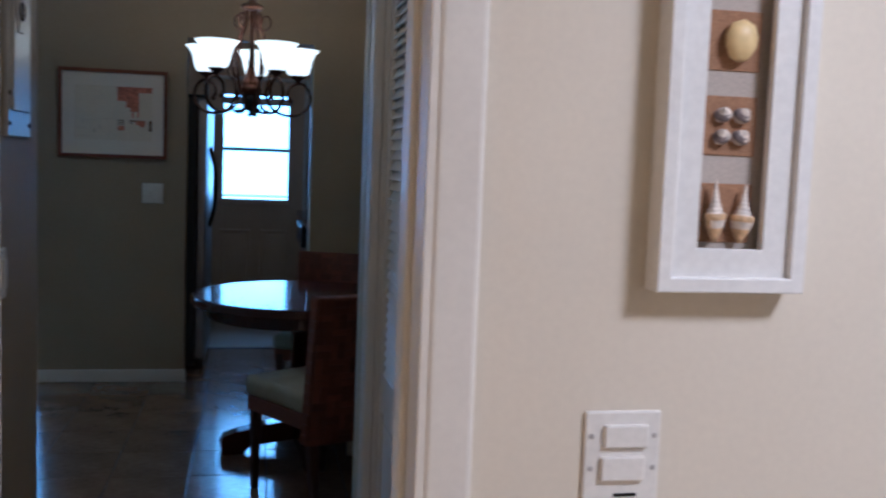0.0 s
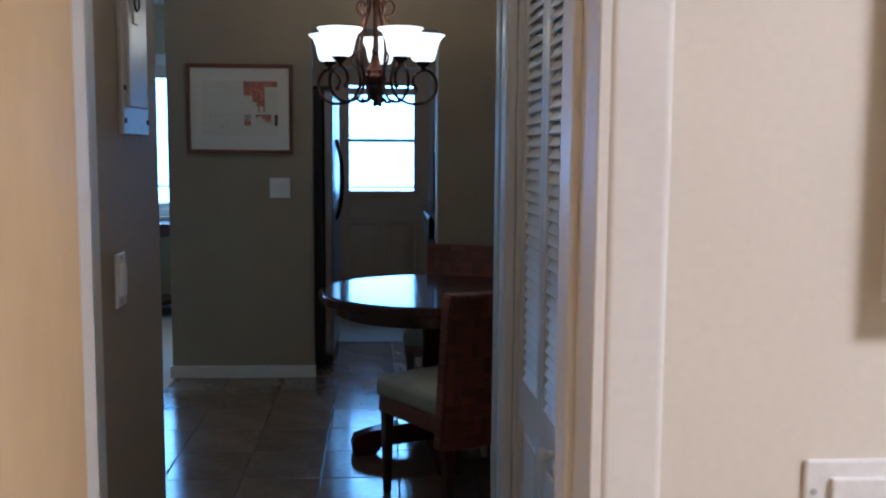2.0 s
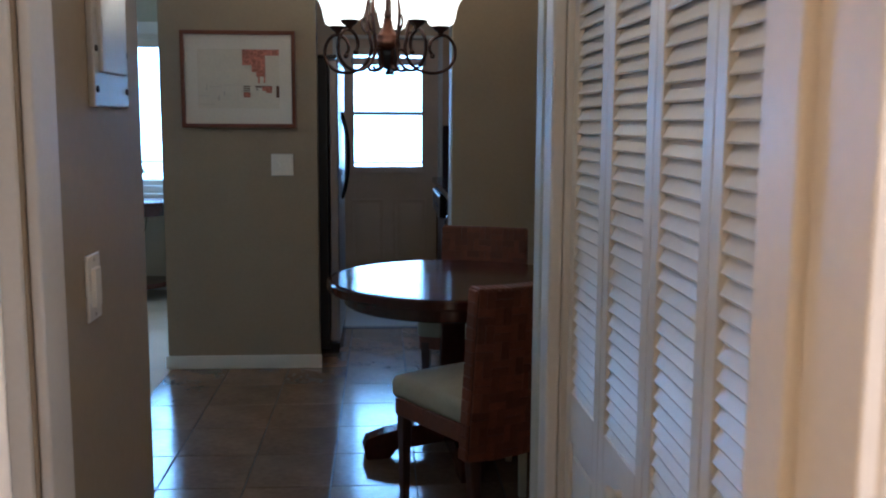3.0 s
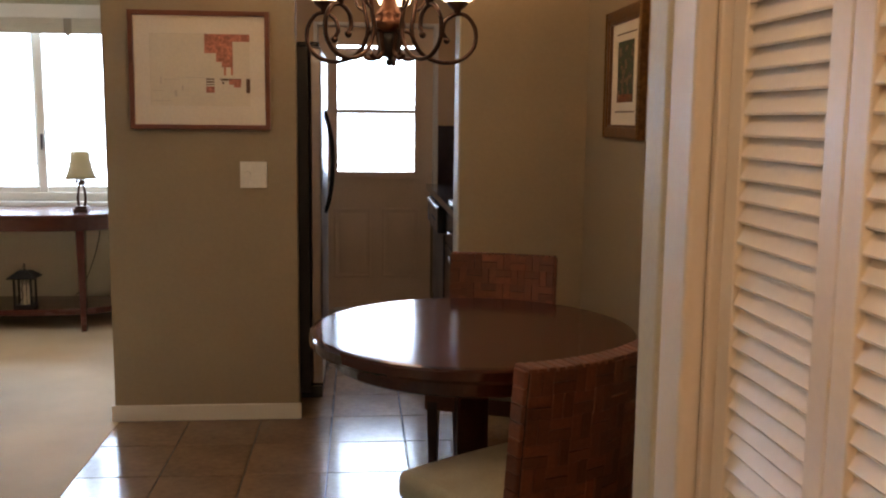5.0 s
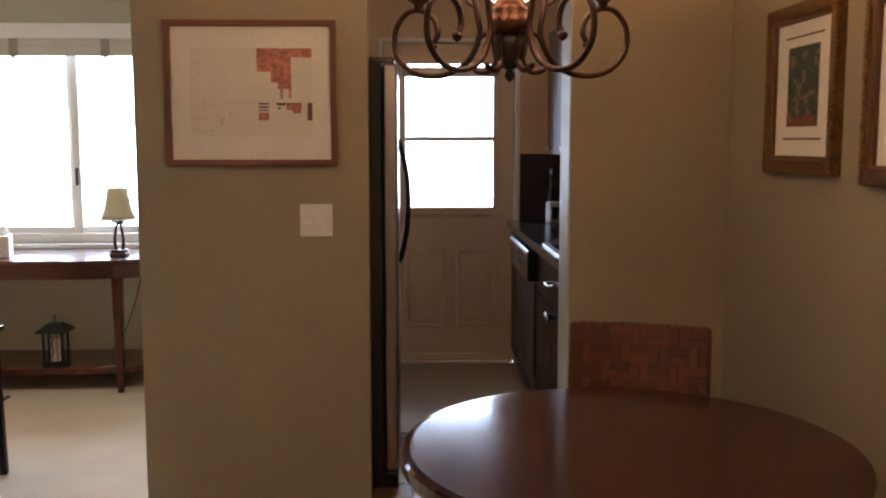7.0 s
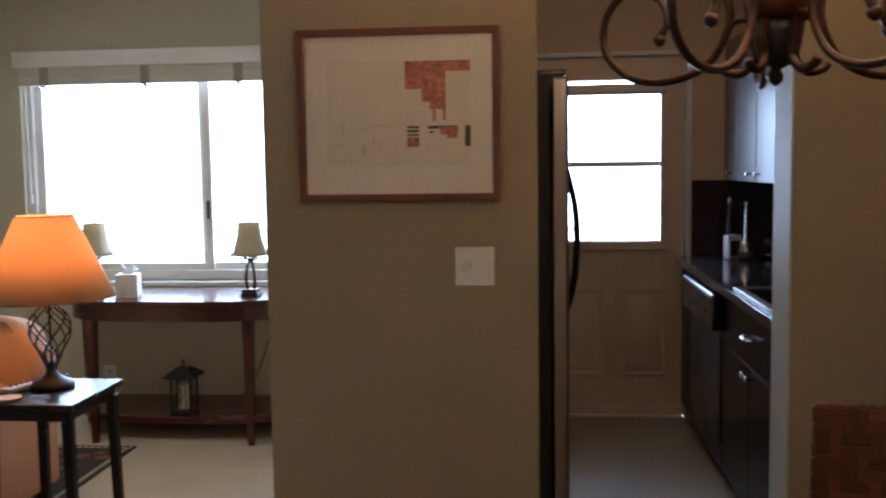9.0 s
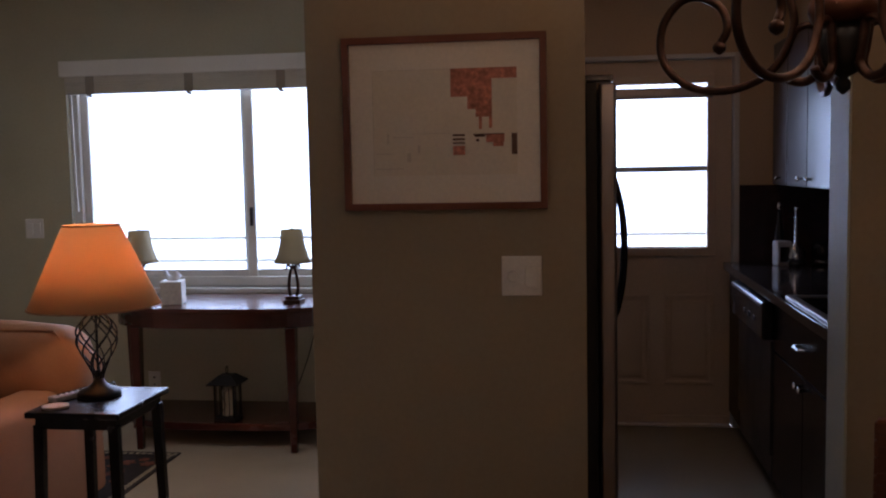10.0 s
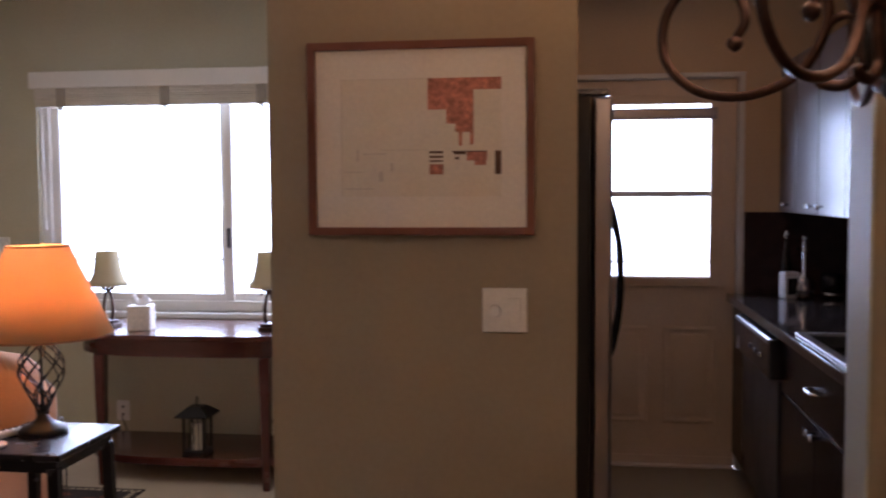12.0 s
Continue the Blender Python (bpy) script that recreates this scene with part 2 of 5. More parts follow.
BRONZE = material("aged_bronze", (0.065, 0.030, 0.019), 0.36, 0.7, vary=0.3, scale=30, fine=0.2)
COPPER = material("copper_bronze", (0.12, 0.048, 0.028), 0.32, 0.8, vary=0.25, scale=25)
IRON = material("black_iron", (0.02, 0.018, 0.017), 0.42, 0.5, vary=0.2, scale=30)
FRAME_RED = material("reddish_wood_frame", (0.17, 0.052, 0.028), 0.35, vary=0.2, scale=15, stretch=(0.3, 1, 0.3))
FRAME_GOLD = material("antique_gold_frame", (0.22, 0.12, 0.04), 0.38, 0.55, vary=0.35, scale=40, fine=0.2, bump=0.6, bump_scale=90)
FRAME_GILT = material("reddish_gilt_frame", (0.16, 0.075, 0.028), 0.38, 0.45, vary=0.35, scale=40, fine=0.2, bump=0.6, bump_scale=90)
FRAME_BROWN = material("brown_frame_wood", (0.11, 0.045, 0.022), 0.35, vary=0.2, scale=15)
WHITE_FRAME = material("white_lacquer_frame", (0.82, 0.80, 0.77), 0.4, vary=0.02)
MAT_BOARD = material("white_mat_board", (0.80, 0.74, 0.65), 0.8, vary=0.02)
PAPER = material("cream_paper", (0.76, 0.69, 0.58), 0.85, vary=0.03, scale=9)
ART_RED = material("terracotta_ink", (0.52, 0.20, 0.14), 0.8, vary=0.25, scale=40, fine=0.3)
ART_DARK = material("brown_ink", (0.13, 0.07, 0.05), 0.8, vary=0.3, scale=60)
ART_GREY = material("pencil_grey", (0.62, 0.55, 0.47), 0.85)
SCREW = material("pale_grey_enamel", (0.46, 0.43, 0.41), 0.4, vary=0.05)
PLASTIC = material("white_switch_plastic", (0.80, 0.77, 0.72), 0.35, vary=0.02)
STEEL = material("stainless_steel", (0.30, 0.275, 0.27), 0.33, 0.9, vary=0.08, scale=4, stretch=(1, 1, 0.05))
STEEL_DARK = material("brushed_dark_steel", (0.06, 0.056, 0.058), 0.36, 0.8, vary=0.08, scale=4)
CHROME = material("chrome", (0.75, 0.75, 0.76), 0.12, 1.0, vary=0.02)
BLACK_GLOSS = material("black_gloss_plastic", (0.012, 0.012, 0.014), 0.22, vary=0.1)
FRIDGE_SIDE = material("black_textured_fridge_side", (0.014, 0.014, 0.016), 0.5, vary=0.2, fine=0.3, fine_scale=220, bump=0.4, bump_scale=300)
GRANITE = material("dark_granite", (0.030, 0.024, 0.022), 0.1, vary=0.4, scale=40, fine=0.5, fine_scale=180)
SPLASH = material("dark_maroon_backsplash", (0.035, 0.015, 0.014), 0.16, vary=0.2, scale=10)
PANEL_METAL = material("grey_painted_steel", (0.55, 0.54, 0.52), 0.34, 0.6, vary=0.06, scale=8)
LINEN = material("pale_blind_slat_paint", (0.62, 0.56, 0.46), 0.55, vary=0.06, scale=8, fine=0.1, fine_scale=240)
TAPE = material("grey_brown_ladder_tape", (0.34, 0.29, 0.23), 0.9, vary=0.08, scale=20, fine=0.2, fine_scale=300)
COUCH = material("peach_tan_upholstery", (0.42, 0.19, 0.095), 0.9, vary=0.07, scale=5, fine=0.1, fine_scale=260, bump=0.5, bump_scale=420, spec=0.2)
RUG_DARK = material("dark_rug_wool", (0.03, 0.022, 0.022), 0.95, vary=0.3, scale=20, fine=0.3, fine_scale=200)
RUG_RED = material("rust_rug_wool", (0.22, 0.07, 0.04), 0.95, vary=0.3, scale=30)
RUG_CREAM = material("cream_rug_wool", (0.45, 0.38, 0.27), 0.95, vary=0.2, scale=30)
WHITE_CHAIR = material("antique_white_chair_paint", (0.62, 0.52, 0.36), 0.45, vary=0.1, scale=12)
BURLAP = material("brown_burlap_square", (0.34, 0.19, 0.10), 0.9, vary=0.12, scale=60, fine=0.25, fine_scale=350)
BACK_LINEN = material("grey_linen_backing", (0.50, 0.44, 0.38), 0.9, fine=0.1, fine_scale=300)
SHELL_YELLOW = material("yellow_cream_shell", (0.78, 0.60, 0.28), 0.4, vary=0.12, scale=40)
SHELL_GREY = material("grey_brown_shell", (0.20, 0.165, 0.17), 0.4, vary=0.4, scale=110)
SHELL_WHITE = material("chalky_white_shell", (0.74, 0.66, 0.58), 0.5, vary=0.2, scale=90)
SHELL_TAN = material("tan_cone_shell", (0.62, 0.42, 0.22), 0.45, vary=0.4, scale=120)
WHITE_PAPER = material("white_tissue", (0.86, 0.86, 0.86), 0.8)
BOX_CARD = material("patterned_tissue_box", (0.68, 0.62, 0.54), 0.7, vary=0.12, scale=60)
CORK = material("tan_coaster_stone", (0.55, 0.35, 0.22), 0.7, vary=0.1, scale=50)
REMOTE = material("grey_remote_plastic", (0.42, 0.40, 0.38), 0.45)
RUBBER = material("black_cable_rubber", (0.015, 0.015, 0.015), 0.5)
CANDLE = material("ivory_candle_wax", (0.72, 0.66, 0.52), 0.6)
CLOSET_DARK = material("closet_inside_paint", (0.45, 0.42, 0.36), 0.8)
CONCRETE = material("pale_concrete", (0.55, 0.53, 0.5), 0.8, vary=0.1)
RAIL_PAINT = material("white_railing_paint", (0.82, 0.82, 0.81), 0.5)
GLASS = glass_material()
SHADE_GLASS = glow("frosted_chandelier_glass", (1.0, 0.82, 0.56), 4.0, (0.9, 0.85, 0.75))


def translucent_material(name, color, share):
    """Cloth that lets the bulb behind it shine through."""
    m = bpy.data.materials.new(name)
    m.use_nodes = True
    n, link = m.node_tree.nodes, m.node_tree.links.new
    n.remove(n["Principled BSDF"])
    d, t, mix = n.new("ShaderNodeBsdfDiffuse"), n.new("ShaderNodeBsdfTranslucent"), n.new("ShaderNodeMixShader")
    tex = n.new("ShaderNodeTexNoise")
    tex.inputs["Scale"].default_value = 220
    ramp = n.new("ShaderNodeMapRange")
    ramp.inputs["To Min"].default_value, ramp.inputs["To Max"].default_value = 0.92, 1.06
    sc = n.new("ShaderNodeVectorMath")
    sc.operation = "SCALE"
    sc.inputs[0].default_value = color
    link(tex.outputs["Fac"], ramp.inputs["Value"])
    link(ramp.outputs[0], sc.inputs["Scale"])
    link(sc.outputs[0], d.inputs["Color"])
    link(sc.outputs[0], t.inputs["Color"])
    mix.inputs[0].default_value = share
    link(d.outputs[0], mix.inputs[1])
    link(t.outputs[0], mix.inputs[2])
    link(mix.outputs[0], n["Material Output"].inputs["Surface"])
    return m


LAMP_SHADE = translucent_material("orange_lamp_shade_cloth", (0.92, 0.60, 0.34), 0.46)
SHADE_CREAM = translucent_material("cream_silk_shade", (0.62, 0.52, 0.34), 0.24)


def print_material(name, seed, colors):
    """A painterly print: colours that follow soft noise."""
    m = bpy.data.materials.new(name)
    m.use_nodes = True
    n, link = m.node_tree.nodes, m.node_tree.links.new
    co, mp, tex, ramp = n.new("ShaderNodeTexCoord"), n.new("ShaderNodeMapping"), n.new("ShaderNodeTexNoise"), n.new("ShaderNodeValToRGB")
    mp.inputs["Location"].default_value = (seed, seed * 0.7, seed * 1.3)
    mp.inputs["Scale"].default_value = (1.0, 1.0, 1.5)
    tex.inputs["Scale"].default_value, tex.inputs["Detail"].default_value, tex.inputs["Roughness"].default_value = 17, 5, 0.65
    el = ramp.color_ramp.elements
    el[0].position, el[1].position = 0.33, 0.67
    el[0].color, el[1].color = (*colors[0], 1), (*colors[-1], 1)
    for i, c in enumerate(colors[1:-1]):
        e = el.new(0.33 + 0.34 * (i + 1) / (len(colors) - 1))
        e.color = (*c, 1)
    link(co.outputs["Object"], mp.inputs["Vector"])
    link(mp.outputs[0], tex.inputs["Vector"])
    link(tex.outputs["Fac"], ramp.inputs["Fac"])
    link(ramp.outputs["Color"], n["Principled BSDF"].inputs["Base Color"])
    n["Principled BSDF"].inputs["Roughness"].default_value = 0.6
    return m


# ---------------------------------------------------------------- the place: floors
H = 2.55                      # ceiling height
STUB_Y, EXT_Y = 6.07, 8.60    # picture wall and outer wall
HALL_L, HALL_R = -0.245, 0.672
DIN_X = 1.235                 # dining side wall
DOOR_Y = 1.30                 # bedroom side of the doorway wall

floor = setting("floor", box(-0.91, 1.30, -0.10, 1.30, 7.09, -0.006), GROUT, "brown stone tile floor with thin grout joints", "floor")
setting("floor_carpet", box(-5.30, 2.80, -0.10, -0.91, 8.62, 0.0), CARPET, "beige living room carpet", "carpet")
setting("floor_kitchen", box(-0.91, 7.09, -0.10, 1.30, 8.62, -0.002), VINYL, "pale beige vinyl kitchen floor", "floor")
setting("floor_bedroom", box(-2.6, -2.6, -0.10, 2.6, 1.30, 0.0), CARPET, "beige bedroom carpet", "carpet")
setting("trim_floor_strip", box(-0.10, 7.075, -0.01, 0.74, 7.105, 0.004, 0.002), IRON, "dark metal strip between tile and vinyl", "trim")
setting("ceiling", box(-5.4, -2.7, H, 2.7, 8.75, H + 0.1), CEILING, "white painted ceiling", "ceiling")

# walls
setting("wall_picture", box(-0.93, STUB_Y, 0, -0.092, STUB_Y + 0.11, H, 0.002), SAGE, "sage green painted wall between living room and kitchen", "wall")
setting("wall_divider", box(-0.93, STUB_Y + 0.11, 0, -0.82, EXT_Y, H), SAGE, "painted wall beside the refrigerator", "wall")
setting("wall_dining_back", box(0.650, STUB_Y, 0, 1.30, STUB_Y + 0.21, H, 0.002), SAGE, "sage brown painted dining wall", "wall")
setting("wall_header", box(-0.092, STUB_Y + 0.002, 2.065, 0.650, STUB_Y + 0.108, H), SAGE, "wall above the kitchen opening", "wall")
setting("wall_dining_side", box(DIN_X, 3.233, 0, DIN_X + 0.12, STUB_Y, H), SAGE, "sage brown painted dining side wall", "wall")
setting("wall_kitchen_side", box(1.30, STUB_Y + 0.21, 0, 1.42, 8.75, H), TAN, "tan painted kitchen wall", "wall")
setting("wall_closet_return", box(0.688, 3.165, 0, DIN_X + 0.12, 3.233, H), SAGE, "end wall of the hall closet", "wall")
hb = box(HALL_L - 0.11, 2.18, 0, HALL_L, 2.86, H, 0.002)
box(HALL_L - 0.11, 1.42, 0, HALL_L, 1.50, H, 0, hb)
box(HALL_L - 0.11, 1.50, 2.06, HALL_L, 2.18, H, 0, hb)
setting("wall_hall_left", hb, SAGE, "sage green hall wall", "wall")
setting("wall_living_south", box(-5.3, 2.75, 0, HALL_L - 0.11, 2.86, H), SAGE_DAYLIT, "sage green living room wall", "wall")
setting("wall_living_west", box(-5.42, 2.76, 0, -5.30, 8.75, H), SAGE_DAYLIT, "sage green living room wall", "wall")
setting("wall_bedroom_south", box(-2.7, -2.72, 0, 2.7, -2.6, H), CREAM, "cream bedroom wall", "wall")
setting("wall_bedroom_west", box(-2.72, -2.6, 0, -2.6, 1.42, H), CREAM, "cream bedroom wall", "wall")
setting("wall_bedroom_east", box(2.6, -2.6, 0, 2.72, 1.42, H), CREAM, "cream bedroom wall", "wall")
setting("wall_doorway_right", box(0.535, DOOR_Y, 0, 2.6, DOOR_Y + 0.12, H, 0.002), CREAM, "cream bedroom wall beside the doorway", "wall")
setting("wall_doorway_left", box(-2.6, DOOR_Y, 0, 0.003, DOOR_Y + 0.12, H, 0.002), CREAM, "cream bedroom wall beside the doorway", "wall")
setting("wall_doorway_head", box(0.003, DOOR_Y + 0.002, 2.08, 0.535, DOOR_Y + 0.118, H), CREAM, "wall above the doorway", "wall")
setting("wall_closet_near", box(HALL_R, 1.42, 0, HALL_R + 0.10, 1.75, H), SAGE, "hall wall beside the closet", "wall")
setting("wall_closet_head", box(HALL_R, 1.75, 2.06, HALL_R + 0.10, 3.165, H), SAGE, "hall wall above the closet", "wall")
setting("wall_closet_back", box(1.22, 1.42, 0, 1.30, 3.165, H), CLOSET_DARK, "back wall of the closet", "wall")

# pale tone stands in for window light on the wall end
setting("trim_kitchen_jamb", box(0.643, STUB_Y + 0.004, 0, 0.650, STUB_Y + 0.206, 2.065, 0.002), TRIM_DAYLIT, "pale painted end of the kitchen wall", "trim")

# outer wall with the living room window and the kitchen door
WX0, WX1, WZ0, WZ1 = -3.135, -1.06, 0.79, 2.12
DX0, DX1, DZ = -0.129, 0.754, 2.06
wb = bmesh.new()
box(-5.42, EXT_Y, 0, WX0, EXT_Y + 0.15, H, 0, wb)
box(WX0, EXT_Y, 0, WX1, EXT_Y + 0.15, WZ0, 0, wb)
box(WX0, EXT_Y, WZ1, WX1, EXT_Y + 0.15, H, 0, wb)
box(WX1, EXT_Y, 0, -0.875, EXT_Y + 0.15, H, 0, wb)
setting("wall_window", wb, SAGE_DAYLIT, "sage green outer wall with a wide window", "wall")
wb = bmesh.new()
box(-0.875, EXT_Y, 0, DX0, EXT_Y + 0.15, H, 0, wb)
box(DX0, EXT_Y, DZ, DX1, EXT_Y + 0.15, H, 0, wb)
box(DX1, EXT_Y, 0, 1.30, EXT_Y + 0.15, H, 0, wb)
setting("wall_kitchen_outer", wb, TAN, "tan kitchen outer wall round the back door", "wall")

# baseboards and trims
bb = box(-0.944, STUB_Y - 0.014, 0, -0.080, STUB_Y, 0.075, 0.004)
setting("baseboard_picture_wall", bb, TRIM, "white baseboard under the framed print", "baseboard")
setting("baseboard_dining_back", box(0.650, STUB_Y - 0.014, 0, DIN_X, STUB_Y, 0.075, 0.004), TRIM, "white baseboard", "baseboard")
setting("baseboard_dining_side", box(DIN_X - 0.014, 3.233, 0, DIN_X, STUB_Y - 0.014, 0.075, 0.004), TRIM, "white baseboard", "baseboard")
setting("baseboard_window", box(-5.3, EXT_Y - 0.014, 0, -0.93, EXT_Y, 0.075, 0.004), TRIM, "white baseboard under the window", "baseboard")
setting("baseboard_hall", box(HALL_L, 2.292, 0, HALL_L + 0.014, 2.86, 0.075, 0.004), TRIM, "white baseboard", "baseboard")
# doorway casing, rounded on its wall side
cb = box(0.529, DOOR_Y - 0.009, 0, 0.591, DOOR_Y + 0.02, 2.14, 0.0088, seg=6)
setting("trim_doorway_right", cb, TRIM, "white painted door casing", "trim")
cb = box(0.520, DOOR_Y - 0.006, 0, 0.536, DOOR_Y + 0.135, 2.08, 0.002)
box(0.511, DOOR_Y + 0.07, 0, 0.522, DOOR_Y + 0.134, 2.08, 0.004, cb)
setting("trim_doorway_jamb_right", cb, TRIM, "white door jamb with its stop", "trim")
cb = box(0.003, DOOR_Y + 0.012, 0, 0.016, DOOR_Y + 0.125, 2.08, 0.002)
box(0.014, DOOR_Y + 0.06, 0, 0.022, DOOR_Y + 0.105, 2.08, 0.003, cb)
setting("trim_doorway_jamb_left", cb, TRIM, "white door jamb with its stop", "trim")
setting("trim_hall_casing_left", box(-0.07, DOOR_Y + 0.121, 0, 0.013, DOOR_Y + 0.134, 2.14, 0.005), TRIM, "white door casing on the hall side", "trim")
setting("trim_hall_door_casing", box(HALL_L, 2.188, 0, HALL_L + 0.018, 2.29, 2.13, 0.006, seg=3), TRIM, "white casing of a closed hall door", "trim")
setting("trim_hall_door_jamb", box(HALL_L - 0.108, 2.168, 0, HALL_L - 0.004, 2.190, 2.06, 0.002), TRIM, "white jamb of a closed hall door", "trim")
# closet casing: wide flat board with a rounded nose
cb = box(0.657, 3.032, 0, 0.690, 3.136, 2.12, 0.008, seg=3)
box(0.690, 3.022, 0, 0.740, 3.040, 2.06, 0.003, cb)
setting("wall_closet_end", box(0.652, 3.137, 0, 0.690, 3.235, H - 0.002, 0.010, seg=4), TRIM_DAYLIT, "rounded end of the closet wall, greenish daylight put into its paint", "wall")
setting("trim_closet_far", cb, TRIM, "wide white closet casing with a rounded edge", "trim")
cb = box(HALL_R - 0.018, 1.68, 0, HALL_R, 1.772, 2.12, 0.006, seg=3)
setting("trim_closet_near", cb, TRIM, "white closet casing", "trim")
setting("trim_closet_head", box(HALL_R - 0.016, 1.772, 2.04, HALL_R, 3.032, 2.12, 0.005), TRIM, "white casing above the closet doors", "trim")

# ---------------------------------------------------------------- windows and doors
def living_window():
    w = thing("window_1", pose(0, EXT_Y, 0), "wide sliding window with white frame, bright daylight outside", "window", kind="structure")
    fb = bmesh.new()
    box(WX0, 0.03, WZ0, WX0 + 0.055, 0.13, WZ1, 0.004, fb)
    box(WX1 - 0.055, 0.03, WZ0, WX1, 0.13, WZ1, 0.004, fb)
    box(WX0 + 0.055, 0.03, WZ0, WX1 - 0.055, 0.13, WZ0 + 0.06, 0.004, fb)
    box(WX0 + 0.055, 0.03, WZ1 - 0.05, WX1 - 0.055, 0.13, WZ1, 0.004, fb)
    part("window_frame", fb, TRIM, w)
    for a, b, y in ((WX0 + 0.055, -2.005, 0.055), (-2.085, WX1 - 0.055, 0.085)):
        sb = bmesh.new()
        z0, z1 = WZ0 + 0.06, WZ1 - 0.05
        box(a, y, z0, a + 0.05, y + 0.026, z1, 0.003, sb)
        box(b - 0.05, y, z0, b, y + 0.026, z1, 0.003, sb)
        box(a + 0.05, y, z0, b - 0.05, y + 0.026, z0 + 0.04, 0.003, sb)
        box(a + 0.05, y, z1 - 0.04, b - 0.05, y + 0.026, z1, 0.003, sb)
        sash = part("sash", sb, TRIM, w)
        g = part("pane", box(a + 0.048, y + 0.010, z0 + 0.038, b - 0.048, y + 0.016, z1 - 0.038), GLASS, sash)
        g.visible_shadow = False
    part("latch", box(-2.035, 0.036, 1.15, -2.018, 0.056, 1.26, 0.003), STEEL_DARK, w, "grey metal latch")
    part("window_sill", box(WX0 - 0.03, -0.045, WZ0 - 0.03, WX1 + 0.03, 0.035, WZ0, 0.006), TRIM, w)


living_window()

# valance board and rolled roman shade
v = thing("window_valance", pose(0, EXT_Y, 2.045), "cream wooden valance board above the window", "valance")
part("board", box(-3.135, -0.075, 0.0, -0.98, 0.0, 0.092, 0.004), TRIM, v)
s = thing("window_blind", pose(0, EXT_Y, 1.943), "pale wooden slat blind raised into a stack", "window blind")
rng = random.Random(11)
part("head_rail", box(-3.10, -0.058, 0.088, -1.03, -0.004, 0.150, 0.002), LINEN, s)
for k in range(9):
    z = 0.0125 + k * 0.0104
    w = 0.056 if k else 0.050
    sb = box(-3.105 + rng.uniform(-0.004, 0.004), -0.062, z, -1.03, -0.062 + w, z + 0.0098, 0.0022, seg=1)
    part("slat", sb, LINEN, s).rotation_euler = (radians(rng.uniform(-1.0, 1.0)) * 0.15, radians(rng.uniform(-0.05, 0.05)), 0)
part("bottom_rail", box(-3.105, -0.062, 0.0, -1.03, -0.008, 0.013, 0.003), LINEN, s)
for x in (-2.948, -2.338, -1.787, -1.30):
    part("tape", box(x - 0.026, -0.067, -0.003, x + 0.026, -0.0635, 0.101, 0.001), TAPE, s, "grey-brown cloth ladder tape")
    kb = lathe([(0.003, 0.0), (0.011, -0.006), (0.013, -0.016), (0.008, -0.026), (0.002, -0.030)], 10, x - 0.004, -0.066, 0.012)
    part("cord_knob", kb, TAPE, s, "", True)
    tl = box(x - 0.002, -0.068, -0.022, x + 0.020, -0.064, -0.008, 0.001)
    part("tape_end", tl, TAPE, s)
part("wand", tube([(-3.075, -0.05, 0.0), (-3.068, -0.05, -0.60), (-3.066, -0.05, -0.64)], 0.004), TRIM, s, "thin white wand")
part("wand_grip", lathe([(0.004, 0.0), (0.008, 0.004), (0.008, 0.05), (0.004, 0.056)], 10, -3.067, -0.05, -0.69), TRIM, s)


